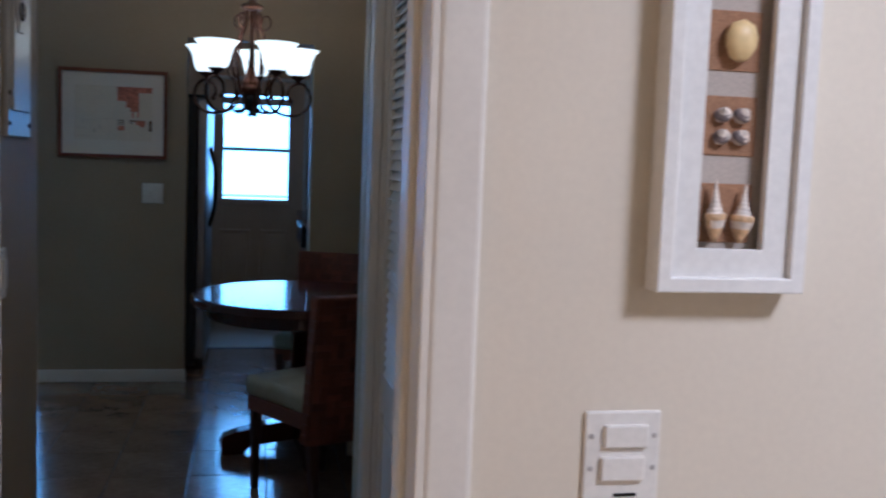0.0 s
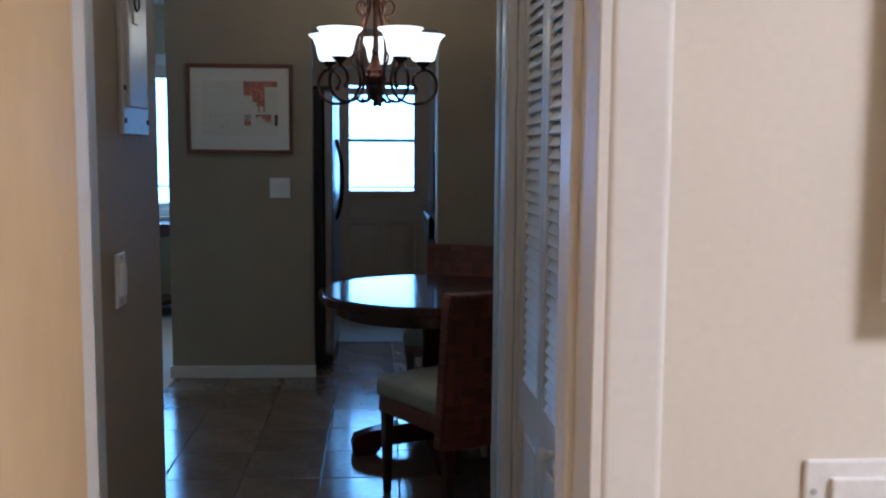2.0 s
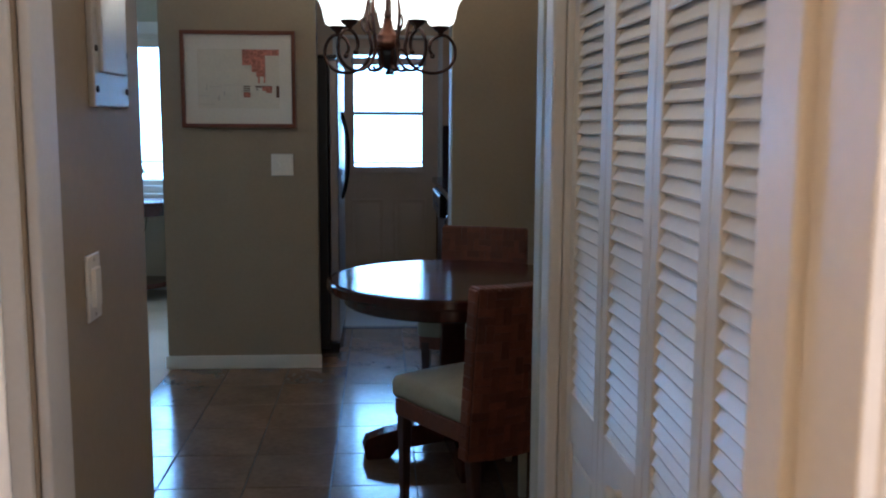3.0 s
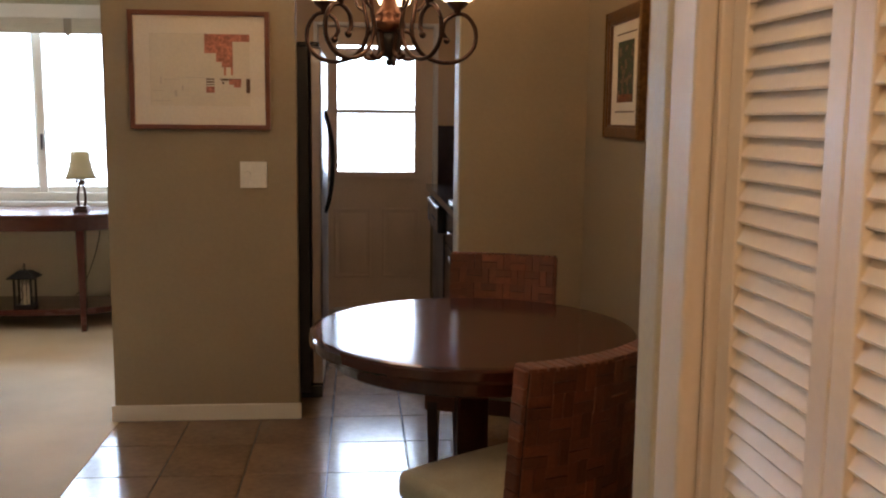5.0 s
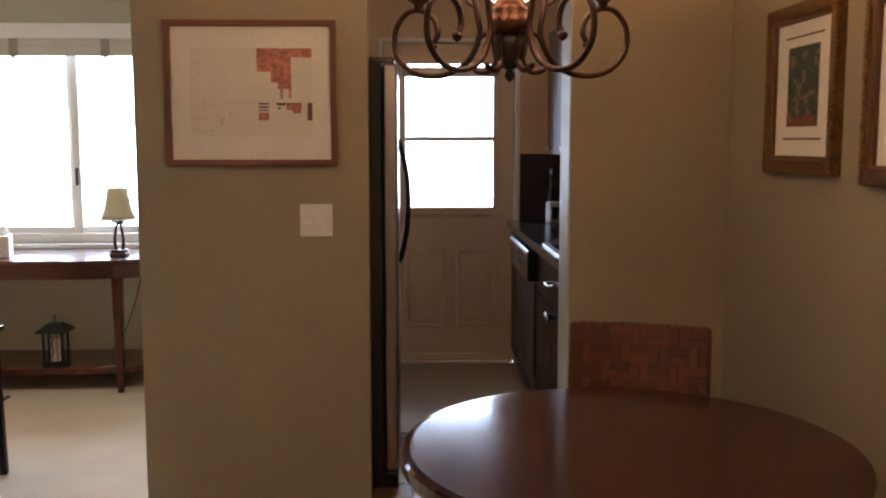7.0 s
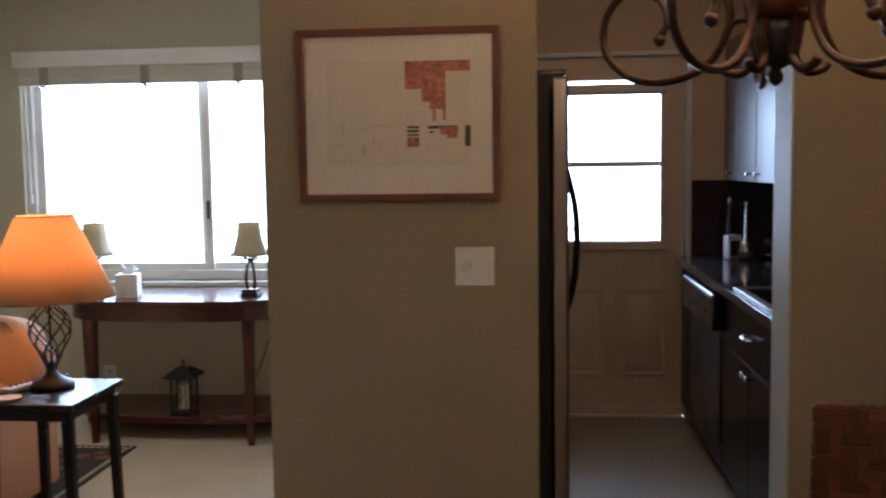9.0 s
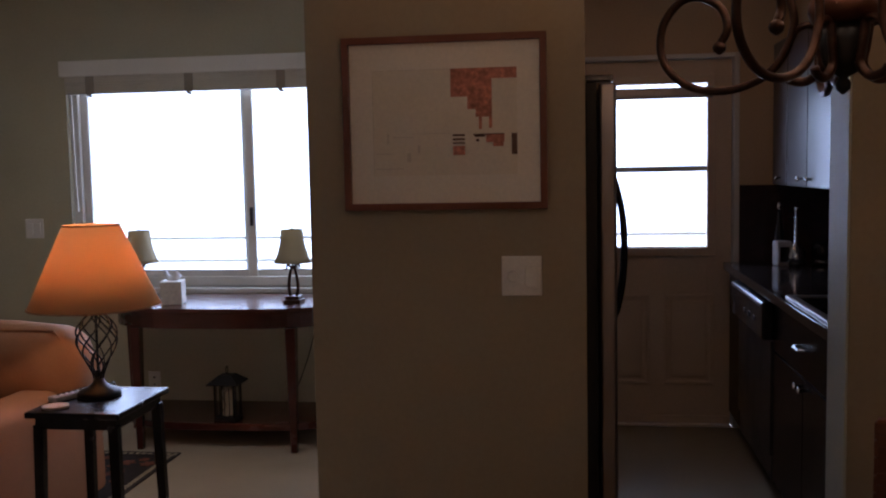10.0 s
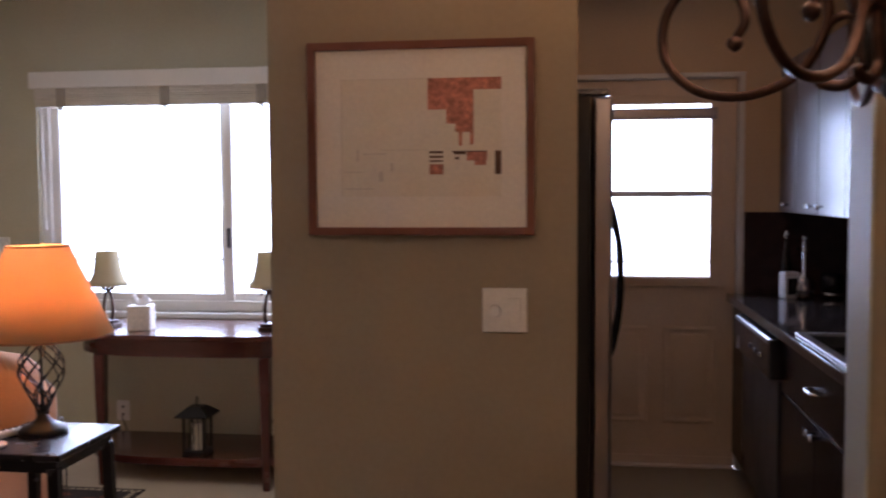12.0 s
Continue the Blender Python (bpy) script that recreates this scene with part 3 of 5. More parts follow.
def kitchen_door():
    d = thing("door_1", pose(-0.024, EXT_Y, 0), "off-white back door with a half glass window and raised panels", "door", kind="structure")
    x0, x1, z1 = -0.07, 0.743, 2.03
    gx0, gx1, gz0, gz1 = 0.06, 0.612, 1.01, 1.905
    sb = bmesh.new()
    box(x0, 0.03, 0.012, gx0, 0.07, z1, 0.002, sb)
    box(gx1, 0.03, 0.012, x1, 0.07, z1, 0.002, sb)
    box(gx0, 0.03, 0.012, gx1, 0.07, gz0, 0, sb)
    box(gx0, 0.03, gz1, gx1, 0.07, z1, 0, sb)
    slab = part("slab", sb, KITCHEN_DOOR, d)
    for px0, px1 in ((0.030, 0.300), (0.380, 0.650)):
        # rounded moulding, sunk groove and raised field
        pb = frame_bars(px0, 0.235, px1, 0.745, 0.020, 0.008, bevel=0.0035)
        pb.transform(Matrix.Translation((0, 0.031, 0)))
        box(px0 + 0.040, 0.023, 0.275, px1 - 0.040, 0.031, 0.705, 0.0065, pb, seg=2)
        part("door_panel", pb, KITCHEN_DOOR, slab, "raised moulded panel", True)
    part("door_sweep", box(x0 + 0.004, 0.020, 0.014, x1 - 0.004, 0.0305, 0.058, 0.003), KITCHEN_DOOR, slab, "weather strip along the bottom")
    fb = frame_bars(gx0 - 0.045, gz0 - 0.05, gx1 + 0.045, gz1 + 0.045, 0.045, 0.018)
    fb.transform(Matrix.Translation((0, 0.031, 0)))
    part("window_frame", fb, KITCHEN_DOOR, slab)
    part("meeting_rail", box(gx0, 0.028, 1.425, gx1, 0.06, 1.455, 0.003), TRIM, slab, "white bar across the glass")
    for z0, z2 in ((gz0, 1.425), (1.455, gz1)):
        g = part("pane", box(gx0, 0.046, z0, gx1, 0.052, z2), GLASS, slab)
        g.visible_shadow = False
    bb2 = box(gx0 - 0.02, -0.012, 1.835, gx1 + 0.03, 0.012, 1.882, 0.004)
    box(gx0 - 0.015, -0.006, 1.823, gx1 + 0.025, 0.010, 1.838, 0.003, bb2)
    part("rolled_blind", bb2, STEEL, d, "raised grey mini blind")
    fr = bmesh.new()
    box(DX0 + 0.024, -0.012, 0, x0 - 0.006, 0.14, DZ, 0.003, fr)
    box(x1 + 0.006, -0.012, 0, DX1 + 0.024, 0.14, DZ, 0.003, fr)
    box(x0 - 0.006, -0.012, z1 + 0.006, x1 + 0.006, 0.14, DZ, 0.003, fr)
    part("door_frame", fr, TRIM, d)
    part("door_stop", box(x0 - 0.03, 0.072, 0, x0 + 0.012, 0.10, DZ, 0.002), TRIM, d)
    part("door_stop", box(x1 - 0.012, 0.072, 0, x1 + 0.03, 0.10, DZ, 0.002), TRIM, d)
    part("door_stop", box(x0, 0.072, z1 - 0.012, x1, 0.10, DZ, 0.002), TRIM, d)
    part("threshold", box(x0, -0.008, 0, x1, 0.13, 0.010, 0.003), KITCHEN_DOOR, d, "pale painted threshold")
    part("door_knob", lathe([(0.02, 0), (0.02, 0.012), (0.012, 0.02), (0.026, 0.04), (0.026, 0.055), (0.01, 0.062)], 16, 0, 0, 0), STEEL, slab).matrix_basis = pose(-0.02, 0.03, 0.96, 90)


kitchen_door()


def bedroom_door():
    """The open leaf that stands along the left of the doorway."""
    d = thing("door_2", pose(0.003, DOOR_Y + 0.01, 0), "open glossy cream painted bedroom door", "door", kind="structure")
    part("slab", box(-0.002, -0.74, 0.012, 0.037, 0.0, 2.05, 0.003), DOOR_PAINT, d)
    for z in (0.22, 1.80):
        part("hinge", box(0.030, -0.004, z, 0.0395, 0.012, z + 0.09, 0.002), STEEL, d, "steel hinge")
    part("door_knob", lathe([(0.03, 0), (0.03, 0.006), (0.013, 0.012), (0.012, 0.028), (0.027, 0.045), (0.025, 0.06), (0.01, 0.068)], 18), STEEL, d).matrix_basis = pose(0.036, -0.68, 0.95, 0, 90)


bedroom_door()
hd = thing("door_3", pose(HALL_L - 0.03, 1.502, 0), "closed white painted hall door", "door", kind="structure")
part("slab", box(-0.04, 0.0, 0.012, 0.0, 0.664, 2.05, 0.003), HALL_DOOR, hd)
part("door_knob", lathe([(0.028, 0), (0.028, 0.006), (0.012, 0.012), (0.012, 0.026), (0.025, 0.042), (0.023, 0.055), (0.01, 0.062)], 18), STEEL, hd).matrix_basis = pose(0.0, 0.06, 0.95, 0, 90)


def closet():
    """Four bifold panels, louvers over a solid panel; the two pairs meet slightly set back."""
    c = thing("closet_doors", pose(0, 0, 0), "white louvered bifold closet doors, closed", "closet door")
    ends = [(3.019, 0.732), (2.388, 0.744), (1.776, 0.732)]
    slat = None
    st, th = 0.044, 0.028
    for (ya, xa), (yb, xb) in ((ends[0], ends[1]), (ends[1], ends[2])):
        for k in (0, 1):
            a = Vector((xa, ya, 0)).lerp(Vector((xb, yb, 0)), k / 2)
            b = Vector((xa, ya, 0)).lerp(Vector((xb, yb, 0)), (k + 1) / 2)
            d = b - a
            w = d.length - 0.003
            m = Matrix.Translation((a.x, a.y, 0.012)) @ Matrix.Rotation(math.atan2(d.y, d.x), 4, "Z")
            pb = bmesh.new()
            top, mid0, mid1, low = 2.02, 0.615, 0.735, 0.13
            box(0, -th, 0, st, 0, top, 0.003, pb)
            box(w - st, -th, 0, w, 0, top, 0.003, pb)
            box(st, -th, 0, w - st, 0, low, 0.003, pb)
            box(st, -th, mid0, w - st, 0, mid1, 0.003, pb)
            box(st, -th, top - 0.06, w - st, 0, top, 0.003, pb)
            p = part("louver_panel", pb, LOUVER, c)
            p.matrix_basis = m
            if slat is None:
                sbm = box(st - 0.004, -0.0225, -0.0030, w - st + 0.004, 0.0225, 0.0030, 0.0022, seg=1)
                sbm.transform(Matrix.Rotation(radians(64), 4, "X"))
                slat = bpy.data.meshes.new("slat")
                sbm.to_mesh(slat)
                sbm.free()
                slat.materials.append(LOUVER)
            n1 = int((top - 0.06 - mid1) / 0.0292)
            for i in range(n1):
                piece("slat", slat, p, 0, -th / 2, mid1 + 0.014 + i * 0.0292)
            lp = box(st - 0.002, -th + 0.009, low - 0.002, w - st + 0.002, -0.009, mid0 + 0.002)
            box(st + 0.022, -th + 0.003, low + 0.03, w - st - 0.022, -0.003, mid0 - 0.03, 0.005, lp)
            part("lower_panel", lp, LOUVER, p)
    kb = lathe([(0.010, 0), (0.008, 0.012), (0.017, 0.022), (0.017, 0.030), (0.008, 0.036)], 16)
    kb.transform(pose(0.706, 2.49, 0.688, 0, -90))
    part("knob", kb, LOUVER, c)


closet()

# ---------------------------------------------------------------- switches, panel, outlets
def plate(name, m, w, h, label, parts, skin=None):
    """A wall plate whose back lies on the wall, front towards local -y."""
    t = thing(name, m, label, "light switch" if "switch" in name else "outlet")
    part("cover", box(-w / 2, -0.006, -h / 2, w / 2, 0, h / 2, 0.003), skin or PLASTIC, t)
    for kind, x, z, a, b in parts:
        if kind == "dimmer":
            kb = lathe([(a, 0), (a, 0.017), (a * 0.94, 0.020), (a * 0.84, 0.021)], 24)
            kb.transform(pose(x, -0.006, z, 90))
            part("dimmer_knob", kb, PLASTIC, t, smooth=False)
        elif kind == "slot":
            part("slot", box(x - a / 2, -0.0075, z - b / 2, x + a / 2, -0.004, z + b / 2, 0.0), BLACK_GLOSS, t)
        elif kind == "screw":
            kb = lathe([(0.0035, 0), (0.0035, 0.0015), (0.001, 0.002)], 10)
            kb.transform(pose(x, -0.0055, z, 90))
            part("screw", kb, SCREW, t)
        else:
            part("rocker", box(x - a / 2, -0.013, z - b / 2, x + a / 2, -0.004, z + b / 2, 0.002), PLASTIC, t)
    return t


plate("dimmer_switch", pose(-0.283, STUB_Y, 1.139), 0.120, 0.119, "white double switch plate with a round dimmer knob", [("dimmer", -0.026, 0.0, 0.016, 0), ("rocker", 0.026, 0, 0.034, 0.066)])
plate("hall_switch", pose(HALL_L, 2.475, 1.092, 0, 0, 90), 0.072, 0.116, "white rocker switch on the hall wall", [("rocker", 0, 0, 0.034, 0.068), ("screw", 0, 0.048, 0, 0), ("screw", 0, -0.048, 0, 0)])
plate("bedroom_switch", pose(0.786, DOOR_Y, 1.012), 0.102, 0.128, "white switch plate with two stacked switches", [("rocker", 0.003, 0.032, 0.058, 0.029), ("rocker", 0.0, -0.010, 0.058, 0.031), ("slot", 0.006, -0.045, 0.030, 0.004), ("screw", -0.042, 0.032, 0, 0), ("screw", -0.042, -0.010, 0, 0), ("screw", 0.042, 0.032, 0, 0), ("screw", 0.042, -0.010, 0, 0)])
plate("living_switch", pose(-3.38, EXT_Y, 1.151), 0.118, 0.118, "white double switch plate beside the window", [("rocker", -0.024, 0, 0.034, 0.066), ("rocker", 0.024, 0, 0.034, 0.066)])
plate("wall_outlet", pose(-2.655, EXT_Y, 0.222), 0.078, 0.115, "white wall outlet under the console table", [("slot", 0, 0.022, 0.012, 0.012), ("slot", 0, -0.022, 0.012, 0.012)])

bp = thing("breaker_panel", pose(HALL_L, 2.615, 1.403, 0, 0, 90), "grey metal electrical panel with a latched door", "electrical panel")
part("cover", box(-0.11, -0.012, 0.0, 0.11, 0, 0.62, 0.003), PANEL_METAL, bp)
dr = part("panel_door", box(-0.085, -0.020, 0.06, 0.075, -0.010, 0.56, 0.003), PANEL_METAL, bp)
part("ring_pull", tube([(0.02 * math.cos(a * math.pi / 8) - 0.03, -0.026, 0.29 + 0.02 * math.sin(a * math.pi / 8)) for a in range(17)], 0.0022), STEEL_DARK, dr)
part("latch", box(-0.05, -0.024, 0.24, -0.012, -0.018, 0.34, 0.003), PANEL_METAL, dr)
for z in (0.03, 0.10, 0.59):
    for x in (-0.098, 0.094):
        sbm = lathe([(0.006, 0), (0.006, 0.003), (0.002, 0.004)], 10)
        sbm.transform(pose(x, -0.012, z, 90))
        part("screw", sbm, STEEL_DARK, bp)

# ---------------------------------------------------------------- pictures
def print_on_wall():
    """Wide framed print on the picture wall."""
    x0, x1, z0, z1 = -0.813, -0.203, 1.340, 1.854
    p = thing("framed_print", pose(x0, STUB_Y, z0), "framed abstract print in terracotta and cream, thin reddish wood frame", "picture")
    w, h = x1 - x0, z1 - z0
    part("frame", frame_bars(0, 0, w, h, 0.021, 0.028), FRAME_RED, p)
    part("mat", box(0.019, -0.012, 0.019, w - 0.019, -0.002, h - 0.019), MAT_BOARD, p, "cream mat board")
    s = 0.001505
    ax0, az1 = (600 - 540) * s, h - (137 - 72) * s
    art = part("print", box(ax0, -0.0135, h - (345 - 72) * s, (887 - 540) * s, -0.0115, az1), PAPER, p, "cream printed sheet")

    def patch(name, u0, v0, u1, v1, m, lift=0.0):
        part(name, box((u0 - 540) * s, -0.0145 - lift, h - (v1 - 72) * s, (u1 - 540) * s, -0.0135, h - (v0 - 72) * s), m, art)
    for u0, v0, u1, v1 in ((757, 137, 887, 158), (757, 158, 838, 192), (790, 192, 838, 217), (806, 217, 838, 232), (812, 232, 818, 256), (832, 232, 838, 254), (760, 288, 784, 306), (826, 266, 862, 282), (840, 282, 860, 290)):
        patch("red_shape", u0, v0, u1, v1, ART_RED)
    for u0, v0, u1, v1 in ((760, 265, 784, 269), (760, 273, 784, 277), (760, 281, 784, 284), (803, 265, 824, 271), (806, 275, 812, 280), (876, 265, 887, 306), (800, 265, 862, 267)):
        patch("brown_mark", u0, v0, u1, v1, ART_DARK, 0.0004)
    for u0, v0, u1, v1 in ((601, 137, 757, 138), (600, 138, 601, 345), (628, 262, 632, 282), (640, 268, 680, 270), (690, 285, 694, 300), (604, 330, 660, 332), (672, 262, 757, 263), (604, 300, 640, 302), (668, 300, 676, 318)):
        patch("pencil_line", u0, v0, u1, v1, ART_GREY)


print_on_wall()


def gilt_picture(y0, y1, z0, z1, blocks):
    """Print in an ornate frame on the dining side wall; front towards -x."""
    p = thing("gilt_picture", pose(DIN_X, y1, z0, 0, 0, -90), "framed colour print with cream mat in ornate antique gold frame", "picture", "dining wall pictures")
    w, h = y1 - y0, z1 - z0
    part("frame", frame_bars(0, 0, w, h, 0.044, 0.028, bevel=0.006), FRAME_GILT, p)
    part("inner_frame", frame_bars(0.038, 0.038, w - 0.038, h - 0.038, 0.016, 0.022), FRAME_BROWN, p)
    n = int(h / 0.013)
    for x in (0.010, w - 0.010):
        orn = bmesh.new()
        for i in range(n):
            z = 0.008 + i * (h - 0.016) / (n - 1)
            box(x - 0.007, -0.034, z - 0.0065, x + 0.007, -0.024, z + 0.0065, 0.003, orn, seg=1)
        part("carved_edge", orn, FRAME_GOLD, p, "carved beaded edge")
    part("mat", box(0.044, -0.010, 0.044, w - 0.044, -0.002, h - 0.044), MAT_BOARD, p)
    for z in (0.105, h - 0.096):
        part("mat_line", box(0.116, -0.0112, z - 0.0028, w - 0.116, -0.0098, z + 0.0028), FRAME_BROWN, p)
    art = part("print", box(0.142, -0.0118, 0.142, w - 0.142, -0.0098, h - 0.125), blocks[0][4], p)
    for u0, v0, u1, v1, m in blocks[1:]:
        aw, ah = w - 0.284, h - 0.267
        part("print_shape", box(0.142 + u0 * aw, -0.0124, 0.142 + v0 * ah, 0.142 + u1 * aw, -0.0117, 0.142 + v1 * ah), m, art)


WHITE_P = material("white_print", (0.42, 0.36, 0.26), 0.7, vary=0.2, scale=50)
PRINT_A = print_material("garden_print", 3.1, [(0.012, 0.02, 0.022), (0.03, 0.06, 0.06), (0.07, 0.09, 0.035), (0.03, 0.05, 0.055), (0.28, 0.17, 0.10), (0.10, 0.10, 0.05)])
PRINT_B = print_material("garden_chair_print", 8.4, [(0.01, 0.016, 0.018), (0.02, 0.045, 0.05), (0.08, 0.09, 0.03), (0.02, 0.04, 0.06), (0.34, 0.28, 0.16), (0.06, 0.08, 0.05)])
PRINT_RED = print_material("red_path_print", 5.2, [(0.10, 0.025, 0.015), (0.26, 0.07, 0.035), (0.18, 0.06, 0.03), (0.36, 0.18, 0.08)])
gilt_picture(5.152, 5.655, 1.328, 1.832, [(0, 0, 1, 1, PRINT_A), (0, 0.0, 1, 0.13, PRINT_RED)])
gilt_picture(4.508, 4.990, 1.312, 1.816, [(0, 0, 1, 1, PRINT_B), (0, 0.0, 1, 0.14, PRINT_RED), (0.12, 0.44, 0.46, 0.58, WHITE_P), (0.10, 0.34, 0.50, 0.38, WHITE_P), (0.12, 0.22, 0.16, 0.44, WHITE_P), (0.44, 0.22, 0.48, 0.44, WHITE_P)])


def shell_frame():
    x0, x1, z0, z1 = 0.805, 1.001, 1.232, 1.80
    p = thing("shadow_box_frame", pose(x0, DOOR_Y, z0), "white shadow box frame with seashells on burlap squares", "picture")
    w, h = x1 - x0, z1 - z0
    part("frame", frame_bars(0, 0, w, h, 0.019, 0.040, bevel=0.002), WHITE_FRAME, p)
    ib = frame_bars(0.018, 0.018, w - 0.018, h - 0.018, 0.036, 0.012, bevel=0.001)
    ib.transform(Matrix.Translation((0, -0.018, 0)))
    part("mat", ib, WHITE_FRAME, p, "deep white mat")
    part("backing", box(0.02, -0.006, 0.02, w - 0.02, -0.001, h - 0.02), BACK_LINEN, p, "linen backing")
    cx = w / 2 + 0.002
    for z, kind in ((0.098, "cone"), (0.207, "snail"), (0.312, "round")):
        sq = part("burlap_square", box(cx - 0.036, -0.008, z - 0.037, cx + 0.034, -0.005, z + 0.037, 0.001), BURLAP, p)
        if kind == "cone":
            for dx, sc in ((-0.017, 1.0), (0.016, 0.94)):
                # tapered foot, broad shoulder, then a stepped spire of whorls
                prof = [(0.002, 0.0), (0.007, 0.008), (0.0125, 0.019), (0.0150, 0.029), (0.0165, 0.035), (0.0135, 0.0375)]
                r, zz = 0.0115, 0.0385
                while r > 0.002:
                    prof += [(r * 0.88, zz), (r, zz + 0.0028), (r * 0.84, zz + 0.0048)]
                    r, zz = r * 0.77, zz + 0.0055
                prof.append((0.0006, zz + 0.002))
                b = lathe(prof, 16)
                for f in b.faces:
                    c = f.calc_center_median()
                    f.material_index = 1 if c.z > 0.0375 or (0.018 < c.z < 0.026 and c.y < 0) else 0
                b.transform(pose(cx + dx, -0.017, z - 0.037, 0, 4 * (1 if dx > 0 else -1), 40 if dx < 0 else -25) @ Matrix.Diagonal((sc, 0.8 * sc, sc, 1)))
                part("seashell", b, [SHELL_TAN, SHELL_WHITE], sq, "pointed tan shell with a white spire", True)
        elif kind == "snail":
            for dx in (-0.014, 0.012):
                for dz in (-0.013, 0.014):
                    b = lathe([(0.001, -0.012), (0.008, -0.009), (0.012, -0.002), (0.0105, 0.002), (0.0085, 0.003), (0.0075, 0.006), (0.0055, 0.0065), (0.0045, 0.0095), (0.001, 0.0115)], 14)
                    for f in b.faces:
                        c = f.calc_center_median()
                        f.material_index = 1 if c.z > 0.0045 or -0.007 < c.z < -0.004 or (c.x > 0.004 and c.z > 0) else 0
                    b.transform(pose(cx + dx, -0.014, z + dz, 55, 20 if dx > 0 else -15) @ Matrix.Diagonal((1, 0.85, 1, 1)))
                    part("seashell", b, [SHELL_GREY, SHELL_WHITE], sq, "small striped grey-brown snail shell", True)
        else:
            b = lathe([(0.001, -0.027), (0.012, -0.023), (0.020, -0.008), (0.021, 0.006), (0.015, 0.020), (0.001, 0.026)], 18)
            b.transform(pose(cx + 0.002, -0.018, z + 0.0, 0, 5) @ Matrix.Diagonal((1, 0.55, 1, 1)))
            part("seashell", b, SHELL_YELLOW, sq, "round yellow cream shell", True)


shell_frame()

# ---------------------------------------------------------------- dining table and chairs
TX, TY, TR = 0.550, 4.665, 0.516
tb = thing("dining_table", pose(TX, TY, 0), "round dark mahogany pedestal dining table, polished top", "table")
part("tabletop", lathe([(TR - 0.03, 0.696), (TR - 0.006, 0.700), (TR, 0.710), (TR, 0.734), (TR - 0.005, 0.741), (TR - 0.02, 0.743)], 96), MAHOGANY, tb)
part("apron", lathe([(TR - 0.075, 0.643), (TR - 0.07, 0.648), (TR - 0.07, 0.697)], 72), MAHOGANY, tb)
part("pedestal", box(-0.05, -0.05, 0.11, 0.05, 0.05, 0.66, 0.006), MAHOGANY, tb)
for k in range(4):
    fb = bmesh.new()
    pts = [(0.02, 0.15), (0.16, 0.135), (0.30, 0.105), (0.36, 0.085), (0.375, 0.05), (0.365, 0.0), (0.27, 0.0), (0.24, 0.035), (0.02, 0.06)]
    vs = []
    for y in (-0.04, 0.04):
        vs.append([fb.verts.new((x, y, z)) for x, z in pts])
    fb.faces.new(vs[0])
    fb.faces.new(list(reversed(vs[1])))
    for i in range(len(pts)):
        j = (i + 1) % len(pts)
        fb.faces.new((vs[0][j], vs[0][i], vs[1][i], vs[1][j]))
    bmesh.ops.recalc_face_normals(fb, faces=fb.faces[:])
    part("foot", fb, MAHOGANY, tb).matrix_basis = pose(0, 0, 0, 0, 0, 8 + 90 * k)


def weave_panel(w, h, block, depth, rows_offset=0):
    """Basket weave: blocks of four strands, alternately upright and level, in the xz plane."""
    out = bmesh.new()
    nx, nz = round(w / block), round(h / block)
    bw, bh = w / nx, h / nz
    rng = random.Random(7 + nx)
    for i in range(nx):
        for j in range(nz):
            up = (i + j + rows_offset) % 2
            base = depth * (0.5 + 0.5 * rng.random())
            for k in range(2):
                lift = base * (0.85 + 0.3 * rng.random())
                if up:
                    a, b = i * bw + k * bw / 2 + 0.0009, i * bw + (k + 1) * bw / 2 - 0.0009
                    c, d = j * bh - 0.002, (j + 1) * bh + 0.002
                else:
                    a, b = i * bw - 0.002, (i + 1) * bw + 0.002
                    c, d = j * bh + k * bh / 2 + 0.0009, j * bh + (k + 1) * bh / 2 - 0.0009
                box(max(a, 0), -lift, max(c, 0), min(b, w), 0.001, min(d, h), 0.0016, out, seg=1)
    return out


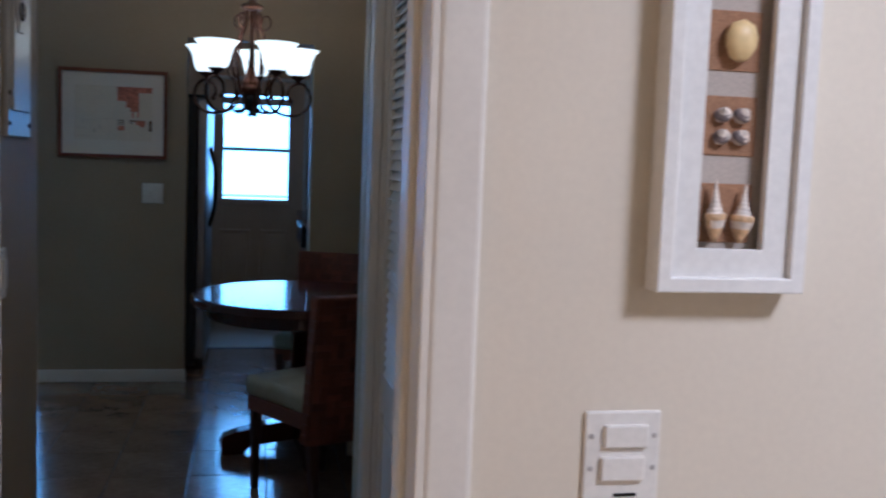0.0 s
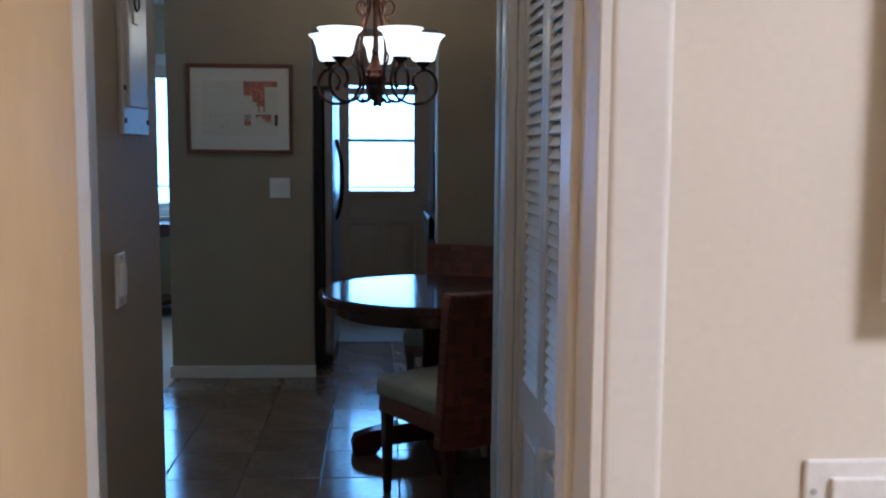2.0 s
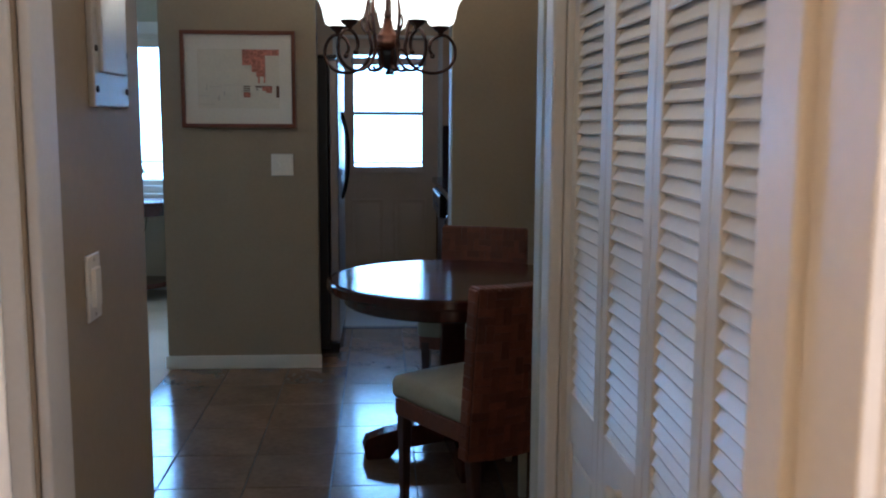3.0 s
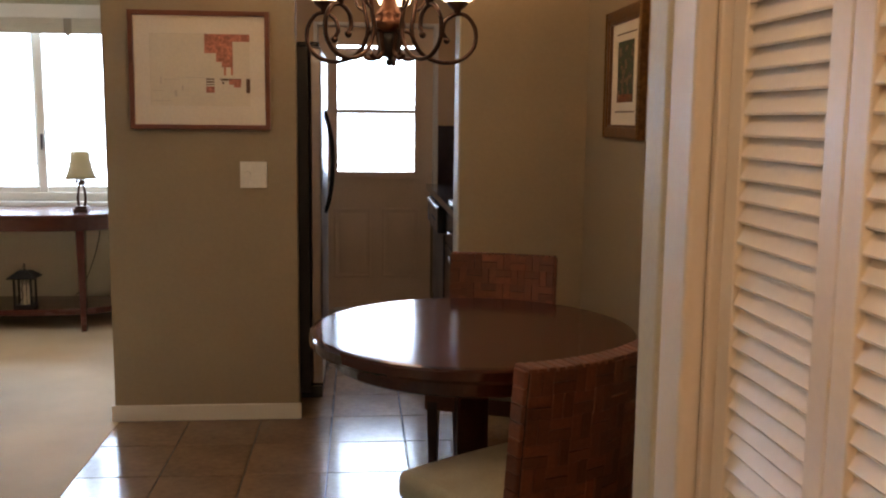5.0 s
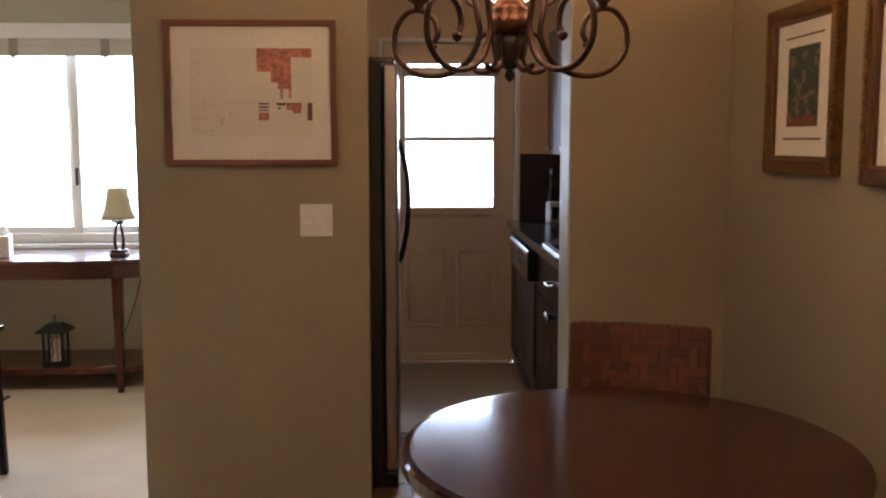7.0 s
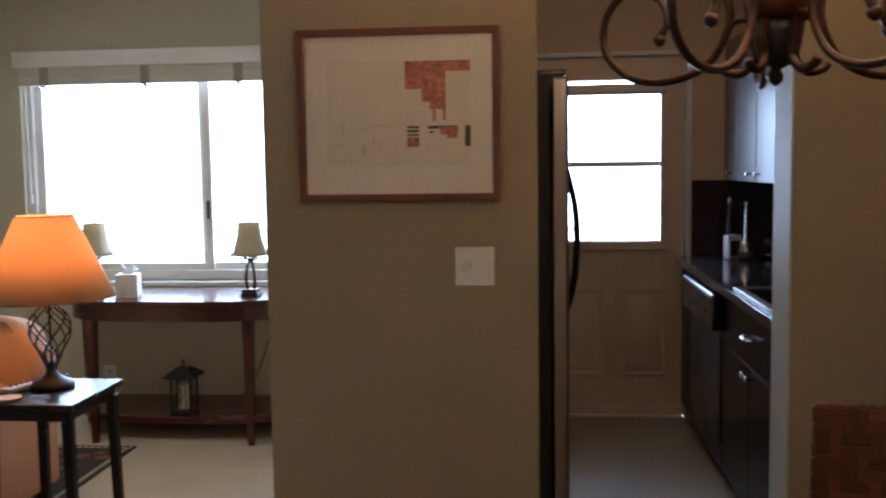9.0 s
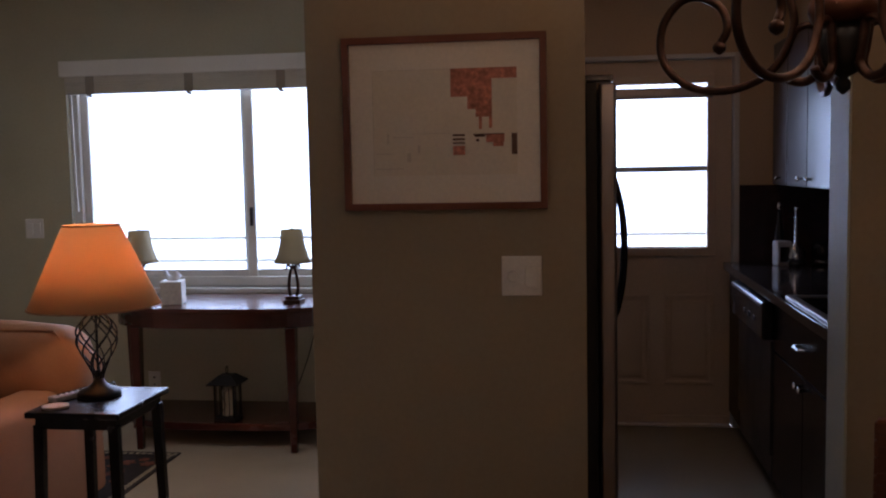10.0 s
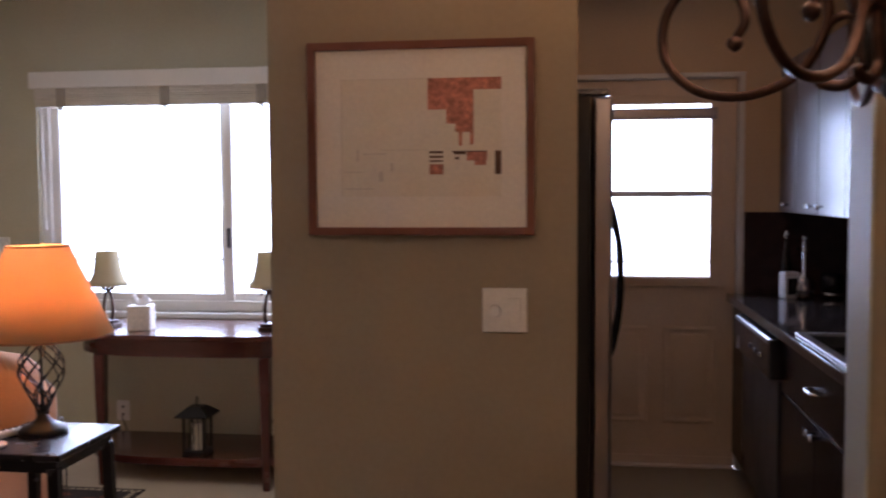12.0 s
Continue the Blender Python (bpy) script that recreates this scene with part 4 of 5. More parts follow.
def woven_chair():
    """Low-backed dining chair wrapped in woven rattan, padded seat; it faces local +y, back plane at y = 0."""
    c = thing("dining_chair", pose(0, 0, 0), "woven rattan dining chair with a padded sage fabric seat", "chair", "chairs round the table")
    w, top, t = 0.42, 0.86, 0.045
    lean = Matrix.Translation((0, 0, 0.28)) @ Matrix.Rotation(radians(5), 4, "X")

    def bow(b):
        """The back curves forward towards its sides."""
        for v in b.verts:
            v.co.y += 0.034 * (v.co.x / (w / 2)) ** 2 - 0.012
        return b
    bk = box(-w / 2, 0, 0.0, w / 2, t, top - 0.285, 0.012, seg=3)
    bmesh.ops.subdivide_edges(bk, edges=[e for e in bk.edges if abs(e.verts[0].co.x - e.verts[1].co.x) > 0.2], cuts=9)
    bow(bk)
    core = part("backrest", bk, WEAVE_DARK, c)
    core.matrix_basis = lean
    wf = weave_panel(w - 0.006, top - 0.285, 0.056, 0.006)
    wf.transform(Matrix.Translation((-w / 2 + 0.003, 0.0, 0.0)))
    part("weave", bow(wf), WEAVE, core)
    wr = weave_panel(w - 0.006, top - 0.285, 0.056, 0.006, 1)
    wr.transform(Matrix.Translation((w / 2 - 0.003, t, 0.0)) @ Matrix.Rotation(math.pi, 4, "Z"))
    part("weave", bow(wr), WEAVE, core)
    side = bmesh.new()
    n = 14
    for i in range(n):
        z0 = i * (top - 0.285) / n
        for x in (-w / 2, w / 2):
            box(x - 0.005, 0.003, z0 + 0.001, x + 0.005, t - 0.003, z0 + (top - 0.285) / n - 0.001, 0.002, side, seg=1)
    for i in range(18):
        x0 = -w / 2 + i * w / 18
        box(x0 + 0.001, -0.003, top - 0.290, x0 + w / 18 - 0.001, t + 0.003, top - 0.278, 0.003, side, seg=1)
    part("edge_wrap", bow(side), WEAVE, core)
    ap = box(-w / 2 + 0.005, 0.04, 0.335, w / 2 - 0.005, 0.45, 0.40, 0.006)
    part("seat_frame", ap, WEAVE, c)
    sc = box(-w / 2, 0.035, 0.395, w / 2, 0.475, 0.475, 0.026, seg=4)
    for v in sc.verts:
        if v.co.z > 0.45:
            r = max(abs(v.co.x) / (w / 2), abs(v.co.y - 0.255) / 0.22)
            v.co.z += 0.022 * max(0.0, 1 - r ** 2)
    bmesh.ops.subdivide_edges(sc, edges=[e for e in sc.edges if e.calc_length() > 0.2], cuts=4, use_grid_fill=True)
    for v in sc.verts:
        if v.co.z > 0.47:
            v.co.z = 0.475 + 0.020 * max(0.0, 1 - (abs(v.co.x) / (w / 2)) ** 2.5) * max(0.0, 1 - (abs(v.co.y - 0.255) / 0.22) ** 2.5)
    part("seat", sc, SEAT, c, "padded sage fabric seat", True)
    for x in (-w / 2 + 0.035, w / 2 - 0.035):
        part("leg", leg(x, 0.43, 0, 0.37, 0.042, 0.026), CHAIR_WOOD, c)
        part("leg", leg(x, 0.045, 0, 0.34, 0.042, 0.030, 0, -0.035), CHAIR_WOOD, c)
    return c


chair = woven_chair()
chair.matrix_basis = pose(0.720, 3.856, 0, 0, 0, 33)
copy_thing(chair, pose(0.768, 5.46, 0, 0, 0, 180 - 19))


def white_chair():
    """Painted wooden chair with a curved top rail and slatted splat; faces local +y."""
    c = thing("white_chair", pose(1.085, 4.345, 0, 0, 0, 90), "antique white painted wooden chair with a slatted back", "chair", "chairs round the table")
    for s in (-1, 1):
        part("back_post", tube(spline([(s * 0.19, -0.06, 0.0), (s * 0.19, -0.01, 0.45), (s * 0.205, -0.04, 0.75), (s * 0.215, -0.075, 0.965)], 6), 0.017, 8), WHITE_CHAIR, c)
        part("front_leg", leg(s * 0.19, 0.31, 0, 0.43, 0.038, 0.026), WHITE_CHAIR, c)
        part("side_rail", box(s * 0.19 - 0.012, 0.0, 0.38, s * 0.19 + 0.012, 0.31, 0.43, 0.003), WHITE_CHAIR, c)
    rb = bmesh.new()
    n = 30
    cols = []
    for i in range(n + 1):
        x = -0.225 + 0.45 * i / n
        u = abs(x) / 0.225
        zu = 0.972 + 0.016 * math.cos(u * math.pi / 2) - 0.010 * max(0.0, u - 0.85) / 0.15
        zd = 0.930 - 0.058 * math.exp(-(u / 0.42) ** 2)
        hole = 0.020 * math.sqrt(max(0.0, 1 - (x / 0.056) ** 2))
        zm = 0.936
        y = -0.062 - 0.02 * (1 - u * u)
        cols.append((x, y, (zu, zm + hole, zm - hole, zd), hole > 0.001))
    rings = [[[rb.verts.new((x, y - d, z)) for z in zs] for d in (0.0, 0.028)] for x, y, zs, _ in cols]
    for i in range(n):
        p, q = rings[i], rings[i + 1]
        gap = cols[i][3] or cols[i + 1][3]
        for k in (0, 1, 2):
            if k == 1:
                continue
            rb.faces.new((p[0][k], p[0][k + 1], q[0][k + 1], q[0][k]))
            rb.faces.new((p[1][k + 1], p[1][k], q[1][k], q[1][k + 1]))
        for k in (0, 3):
            rb.faces.new((p[0][k], q[0][k], q[1][k], p[1][k]))
        if gap:
            for k in (1, 2):
                rb.faces.new((p[0][k], q[0][k], q[1][k], p[1][k]))
    for e in (rings[0], rings[-1]):
        rb.faces.new((e[0][0], e[0][1], e[1][1], e[1][0]))
        rb.faces.new((e[0][2], e[0][3], e[1][3], e[1][2]))
    bmesh.ops.remove_doubles(rb, verts=rb.verts[:], dist=0.0005)
    bmesh.ops.recalc_face_normals(rb, faces=rb.faces[:])
    part("top_rail", rb, WHITE_CHAIR, c)
    part("lower_rail", box(-0.19, -0.035, 0.52, 0.19, -0.012, 0.565, 0.004), WHITE_CHAIR, c)
    for x in (-0.095, 0.0, 0.095):
        wide = 0.030 if x == 0 else 0.017
        sl = box(-wide, -0.006, 0.0, wide, 0.006, 0.36, 0.003)
        sl.transform(Matrix.Translation((x * 0.8, -0.024, 0.545)) @ Matrix.Rotation(radians(9), 4, "X") @ Matrix.Rotation(radians(4.0 * (x > 0) - 4.0 * (x < 0)), 4, "Y"))
        part("slat", sl, WHITE_CHAIR, c)
    part("seat", box(-0.22, -0.02, 0.425, 0.22, 0.33, 0.46, 0.012, seg=3), WHITE_CHAIR, c)


white_chair()

# ---------------------------------------------------------------- chandelier
CH, CHS = (0.286, 4.780, 1.575), 1.05   # place and size of the chandelier
ch = thing("chandelier", pose(*CH) @ Matrix.Scale(CHS, 4), "bronze scrolled chandelier with five lit frosted glass shades", "chandelier")
part("finial", lathe([(0.002, -0.012), (0.010, -0.005), (0.011, 0.004), (0.006, 0.012), (0.021, 0.020), (0.029, 0.034), (0.033, 0.06), (0.036, 0.088)], 24), IRON, ch, "", True)
part("bowl", lathe([(0.034, 0.086), (0.045, 0.092), (0.050, 0.106), (0.048, 0.122), (0.041, 0.130), (0.044, 0.138), (0.037, 0.150), (0.024, 0.168), (0.014, 0.21)], 28), COPPER, ch, "copper-toned bowl at the hub", True)
part("stem", lathe([(0.011, 0.205), (0.016, 0.225), (0.009, 0.245), (0.008, 0.40), (0.014, 0.425), (0.009, 0.44), (0.009, 0.50)], 16), BRONZE, ch, "", True)
part("crown", lathe([(0.012, 0.455), (0.045, 0.462), (0.052, 0.472), (0.050, 0.48), (0.022, 0.492), (0.012, 0.52), (0.006, 0.53)], 24), BRONZE, ch, "", True)
part("rod", lathe([(0.005, 0.52), (0.005, 0.84)], 10), BRONZE, ch)
part("canopy", lathe([(0.008, 0.835), (0.03, 0.845), (0.058, 0.868), (0.062, (H - CH[2]) / CHS)], 24), BRONZE, ch, "", True)
for k in range(5):
    a = radians(12 + 72 * k)
    ca, sa = math.cos(a), math.sin(a)

    def rz(pts):
        return [(r * ca, r * sa, z) for r, z in pts]
    arm_pts = rz([(0.030, 0.455), (0.034, 0.40), (0.062, 0.33), (0.088, 0.24), (0.078, 0.15), (0.070, 0.09), (0.100, 0.03), (0.160, 0.004), (0.225, 0.012), (0.268, 0.052), (0.272, 0.105), (0.246, 0.143), (0.212, 0.150), (0.178, 0.130), (0.168, 0.098), (0.178, 0.076)])
    arm = part("arm", tube(spline(arm_pts, 6), 0.0066, 8), BRONZE, ch, "", True)
    part("arm_tip", lathe([(0.002, -0.011), (0.009, -0.006), (0.011, 0.0), (0.009, 0.006), (0.002, 0.011)], 12, 0.180 * ca, 0.180 * sa, 0.070), BRONZE, arm, "", True)
    part("crown_scroll", tube(spline(rz([(0.03, 0.395), (0.05, 0.375), (0.075, 0.385), (0.085, 0.415), (0.070, 0.438), (0.050, 0.43), (0.048, 0.412)]), 5), 0.005, 7), BRONZE, ch, "", True)
    part("small_scroll", tube(spline(rz([(0.078, 0.15), (0.10, 0.165), (0.112, 0.195), (0.096, 0.215), (0.080, 0.205)]), 5), 0.0045, 7), BRONZE, ch, "", True)
    part("foot_scroll", tube(spline(rz([(0.040, 0.10), (0.034, 0.06), (0.030, 0.03), (0.050, 0.010), (0.074, 0.013), (0.082, 0.022)]), 5), 0.0070, 7), BRONZE, ch, "", True)
    part("hub_scroll", tube(spline(rz([(0.034, 0.085), (0.050, 0.092), (0.066, 0.086), (0.074, 0.072)]), 5), 0.0055, 7), BRONZE, ch, "", True)
    cx, cy = 0.214 * ca, 0.214 * sa
    part("cup", lathe([(0.006, 0.146), (0.010, 0.152), (0.012, 0.162), (0.024, 0.170), (0.034, 0.182), (0.037, 0.192), (0.033, 0.196)], 20, cx, cy), BRONZE, ch, "", True)
    sh = lathe([(0.035, 0.193), (0.050, 0.203), (0.058, 0.229), (0.063, 0.258), (0.075, 0.288), (0.095, 0.308), (0.092, 0.309), (0.072, 0.290), (0.060, 0.258), (0.054, 0.229), (0.046, 0.207), (0.030, 0.199)], 28, cx, cy)
    sh.transform(Matrix.Translation((0, 0, -0.008)))
    part("shade", sh, SHADE_GLASS, ch, "frosted white glass bell shade, lit", True)
    lamp("chandelier_bulb", "POINT", CHANDELIER_W, pose(CH[0] + CHS * cx, CH[1] + CHS * cy, CH[2] + CHS * 0.30), (1.0, 0.66, 0.34), 0.03)

# ---------------------------------------------------------------- kitchen
fr = thing("refrigerator", pose(0, 6.38, 0), "black and stainless refrigerator, doors facing the aisle", "refrigerator")
part("cabinet", box(-0.80, 0.0, 0.03, -0.052, 0.90, 1.735, 0.006), FRIDGE_SIDE, fr, "black textured cabinet")
part("top_hinge", box(-0.12, 0.01, 1.735, -0.0, 0.07, 1.755, 0.004), BLACK_GLOSS, fr)
part("kick_grille", box(-0.10, 0.01, 0.0, 0.006, 0.89, 0.065, 0.005), BLACK_GLOSS, fr)
for y0, y1, hy in ((0.003, 0.40, 0.36), (0.408, 0.897, 0.45)):
    d = part("door", box(-0.047, y0, 0.075, 0.010, y1, 1.73, 0.010, seg=3), STEEL, fr, "stainless door")
    hb = tube(spline([(0.010, hy, 1.43), (0.028, hy, 1.37), (0.046, hy, 1.28), (0.052, hy, 1.17), (0.046, hy, 1.05), (0.028, hy, 0.95), (0.010, hy, 0.90)], 6), 0.011, 8)
    part("handle", hb, BLACK_GLOSS, d, "bowed black handle", True)

CX = 0.705   # front of the base cabinets
SX0, SX1, SY0, SY1 = 0.702, 1.13, 6.46, 7.165


def cabinet_unit(name, y0, y1, label, drawer=True):
    c = thing(name, pose(CX, y0, 0), label, "cabinet", "base cabinets")
    w = y1 - y0
    part("body", box(0.02, 0.002, 0.09, 0.55, w - 0.002, 0.885), ESPRESSO, c)
    part("toe_kick", box(0.06, 0.002, 0.0, 0.55, w - 0.002, 0.09), BLACK_GLOSS, c)
    zt = 0.875
    if drawer:
        dr = part("drawer_front", box(0.0, 0.006, 0.668, 0.02, w - 0.006, zt, 0.003), ESPRESSO, c)
        hb = tube(spline([(-0.002, w / 2 - 0.05, 0.776), (-0.024, w / 2 - 0.042, 0.776), (-0.026, w / 2, 0.772), (-0.024, w / 2 + 0.042, 0.776), (-0.002, w / 2 + 0.05, 0.776)], 5), 0.006, 8)
        part("handle", hb, CHROME, dr, "chrome bow handle", True)
        zt = 0.660
    for a, b, k in ((0.006, w / 2 - 0.002, w / 2 - 0.035), (w / 2 + 0.002, w - 0.006, w / 2 + 0.035)):
        d = part("door", box(0.0, a, 0.10, 0.02, b, zt, 0.003), ESPRESSO, c)
        kb = lathe([(0.006, 0), (0.005, 0.012), (0.014, 0.02), (0.014, 0.026), (0.006, 0.03)], 14)
        kb.transform(pose(0, k, zt - 0.035, 0, -90))
        part("knob", kb, CHROME, d, "round chrome knob", True)


cabinet_unit("base_cabinet", 6.32, 7.40, "dark espresso base cabinet with drawer and chrome pulls")
cf = thing("filler_cabinet", pose(CX, 8.24, 0), "narrow dark espresso cabinet by the back door", "cabinet", "base cabinets")
part("body", box(0.02, 0.002, 0.09, 0.55, 0.345, 0.885), ESPRESSO, cf)
part("toe_kick", box(0.06, 0.002, 0.0, 0.55, 0.345, 0.09), BLACK_GLOSS, cf)
part("door", box(0.0, 0.005, 0.10, 0.02, 0.34, 0.875, 0.003), ESPRESSO, cf)

dw = thing("dishwasher", pose(CX, 7.405, 0), "dishwasher with black control panel and dark steel door", "dishwasher")
part("body", box(0.03, 0.003, 0.09, 0.55, 0.827, 0.875), BLACK_GLOSS, dw)
part("door", box(-0.008, 0.006, 0.20, 0.03, 0.824, 0.70, 0.006), STEEL_DARK, dw, "dark steel door")
part("lower_panel", box(0.0, 0.006, 0.09, 0.03, 0.824, 0.195, 0.003), STEEL_DARK, dw)
cp = part("control_panel", box(-0.045, 0.006, 0.705, 0.03, 0.824, 0.868, 0.010, seg=3), BLACK_GLOSS, dw)
part("handle_edge", box(-0.050, 0.03, 0.845, -0.030, 0.80, 0.862, 0.004), STEEL, cp, "bright grip edge")
for y in (0.18, 0.30, 0.42):
    part("button", box(-0.048, y, 0.765, -0.044, y + 0.03, 0.785, 0.001), STEEL_DARK, cp)
part("toe_kick", box(0.06, 0.003, 0.0, 0.55, 0.827, 0.09), BLACK_GLOSS, dw)

ct = bmesh.new()
ZC0, ZC1 = 0.888, 0.925
for x0, y0, x1, y1 in ((CX - 0.025, 6.285, SX0 + 0.012, 8.598), (SX1 - 0.012, 6.285, 1.30, 8.598), (SX0 + 0.012, 6.285, SX1 - 0.012, SY0 + 0.012), (SX0 + 0.012, SY1 - 0.012, SX1 - 0.012, 8.598)):
    box(x0, y0, ZC0, x1, y1, ZC1, 0, ct)
w = thing("worktop", pose(0, 0, 0), "polished dark granite kitchen worktop", "countertop")
part("slab", ct, GRANITE, w)
part("front_edge", box(CX - 0.032, 6.285, ZC0 - 0.002, CX - 0.0245, 8.598, ZC1 + 0.001, 0.003), GRANITE, w)
sk = thing("kitchen_sink", pose(0, 0, 0), "stainless steel drop-in kitchen sink", "sink")
rim = bmesh.new()
for x0, y0, x1, y1 in ((SX0, SY0, SX0 + 0.035, SY1), (SX1 - 0.035, SY0, SX1, SY1), (SX0 + 0.035, SY0, SX1 - 0.035, SY0 + 0.035), (SX0 + 0.035, SY1 - 0.035, SX1 - 0.035, SY1)):
    box(x0, y0, ZC1 + 0.001, x1, y1, ZC1 + 0.010, 0.003, rim)
part("rim", rim, STEEL, sk)
bw = bmesh.new()
for x0, y0, z0, x1, y1, z1 in ((SX0 + 0.03, SY0 + 0.03, 0.76, SX0 + 0.036, SY1 - 0.03, ZC1), (SX1 - 0.036, SY0 + 0.03, 0.76, SX1 - 0.03, SY1 - 0.03, ZC1), (SX0 + 0.036, SY0 + 0.03, 0.76, SX1 - 0.036, SY0 + 0.036, ZC1), (SX0 + 0.036, SY1 - 0.036, 0.76, SX1 - 0.036, SY1 - 0.03, ZC1), (SX0 + 0.03, SY0 + 0.03, 0.755, SX1 - 0.03, SY1 - 0.03, 0.762)):
    box(x0, y0, z0, x1, y1, z1, 0, bw)
part("bowl", bw, STEEL_DARK, sk)

sp = box(0.757, EXT_Y - 0.010, ZC1, 1.30, EXT_Y, 1.345, 0.001)
setting("trim_backsplash_end", sp, SPLASH, "dark maroon backsplash on the end wall", "backsplash")
setting("trim_backsplash_side", box(1.29, 6.285, ZC1, 1.30, EXT_Y - 0.010, 1.345, 0.001), SPLASH, "dark maroon backsplash behind the worktop", "backsplash")

for y0, y1, ky in ((8.255, 8.598, 8.395), (7.83, 8.248, 7.915), (7.405, 7.824, 7.735), (6.98, 7.399, 7.07)):
    uc = thing("wall_cabinet", pose(0.930, y0, 1.345), "wall cabinet with flat dark glossy doors and a chrome knob", "cabinet", "wall cabinets")
    part("body", box(0.02, 0.0, 0.0, 0.370, y1 - y0, 0.75), CABINET_UP, uc)
    d = part("door", box(0.0, 0.002, 0.003, 0.02, y1 - y0 - 0.002, 0.747, 0.003), CABINET_UP, uc)
    kb = lathe([(0.006, 0), (0.005, 0.012), (0.013, 0.02), (0.013, 0.026), (0.006, 0.03)], 14)
    kb.transform(pose(0, ky - y0, 0.04, 0, -90))
    part("knob", kb, CHROME, d, "round chrome knob", True)
# small things on the worktop
ck = thing("kitchen_timer", pose(0.942, 8.40, ZC1, 0, 0, 20), "small white-framed appliance with a dark face", "appliance")
part("case", box(-0.04, -0.03, 0, 0.04, 0.03, 0.13, 0.008, seg=3), SCREW, ck)
part("face", box(-0.028, -0.032, 0.02, 0.028, -0.028, 0.10, 0.002), BLACK_GLOSS, ck)
dc = thing("glass_carafe", pose(1.008, 8.38, ZC1), "clear glass carafe with a tall narrow neck", "carafe")
part("body", lathe([(0.03, 0.0), (0.045, 0.012), (0.05, 0.05), (0.04, 0.09), (0.012, 0.12), (0.008, 0.29), (0.013, 0.305)], 20), CHROME, dc, "", True)
sb = thing("soap_bottle", pose(0.940, 8.47, ZC1), "slim dark bottle with a chrome pour spout", "bottle")
part("body", lathe([(0.024, 0.0), (0.027, 0.01), (0.025, 0.16), (0.012, 0.24), (0.009, 0.29)], 18), BLACK_GLOSS, sb, "", True)
part("spout", lathe([(0.011, 0.29), (0.012, 0.315), (0.006, 0.33)], 14), CHROME, sb, "chrome spout", True)
jr = thing("storage_jar", pose(1.15, 8.42, ZC1), "low dark jar with a chrome band", "jar")
part("body", lathe([(0.045, 0.0), (0.055, 0.01), (0.055, 0.10), (0.045, 0.12)], 20), BLACK_GLOSS, jr, "", True)
part("band", lathe([(0.056, 0.012), (0.0565, 0.02), (0.056, 0.028)], 20), CHROME, jr, "chrome band", True)
plate("counter_outlet", pose(1.02, EXT_Y - 0.010, 1.18), 0.072, 0.112, "dark outlet plate on the backsplash", [("slot", 0, 0.022, 0.012, 0.012), ("slot", 0, -0.022, 0.012, 0.012)], SPLASH)

# ---------------------------------------------------------------- living room
def console_table():
    c = thing("console_table", pose(-2.015, 8.49, 0), "cherry wood console table with a bowed front and lower shelf", "table")

    def outline(half, depth, back=0.0):
        pts = [(half, back), (-half, back)]
        for i in range(25):
            t = math.pi - math.pi * i / 24
            cx, cy = math.cos(t), math.sin(t)
            pts.append((half * math.copysign(abs(cx) ** 0.55, cx), -depth * abs(cy) ** 0.75))
        return [p for i, p in enumerate(pts) if i < 2 or abs(p[1]) > 1e-4]
    part("tabletop", prism(outline(0.72, 0.60), 0.738, 0.765, 0.006), CHERRY, c)
    part("apron", prism(outline(0.68, 0.565), 0.655, 0.738), CHERRY, c)
    part("shelf", prism(outline(0.66, 0.50), 0.095, 0.135, 0.005), CHERRY, c)
    for x, y in ((-0.425, -0.54), (0.425, -0.54), (-0.64, -0.14), (0.64, -0.14)):
        part("leg", leg(x, y, 0, 0.66, 0.055, 0.034), CHERRY, c)


console_table()


def palm_lamp(x, y):
    p = thing("small_table_lamp", pose(x, y, 0.765), "small bronze palm tree lamp with a cream bell shade, unlit", "lamp", "console lamps")
    part("base", box(-0.048, -0.048, 0.0, 0.048, 0.048, 0.02, 0.004), BRONZE, p)
    part("plinth", box(-0.038, -0.038, 0.02, 0.038, 0.038, 0.038, 0.003), BRONZE, p)
    for s in (-1, 1):
        part("trunk", tube(spline([(s * 0.018, 0, 0.035), (s * 0.025, 0, 0.09), (s * 0.018, 0, 0.15), (s * 0.008, 0, 0.19)], 5), 0.009, 8, taper=(1.15, 0.8)), BRONZE, p, "", True)
    fr2 = bmesh.new()
    for k in range(9):
        a = 2 * math.pi * k / 9
        tube(spline([(0.008 * math.cos(a), 0.008 * math.sin(a), 0.185), (0.03 * math.cos(a), 0.03 * math.sin(a), 0.205), (0.052 * math.cos(a), 0.052 * math.sin(a), 0.175)], 4), 0.0055, 5, fr2, taper=(1, 0.3))
    part("fronds", fr2, BRONZE, p)
    part("neck", lathe([(0.006, 0.18), (0.006, 0.26)], 10), BRONZE, p)
    prof = [(0.102, 0.216), (0.089, 0.243), (0.073, 0.29), (0.063, 0.34), (0.059, 0.394), (0.057, 0.394), (0.061, 0.34), (0.071, 0.29), (0.087, 0.243), (0.099, 0.218)]
    part("shade", lathe(prof, 32), SHADE_CREAM, p, "cream bell shade", True)
    part("finial", lathe([(0.003, 0.388), (0.006, 0.400), (0.002, 0.408)], 10), BRONZE, p)


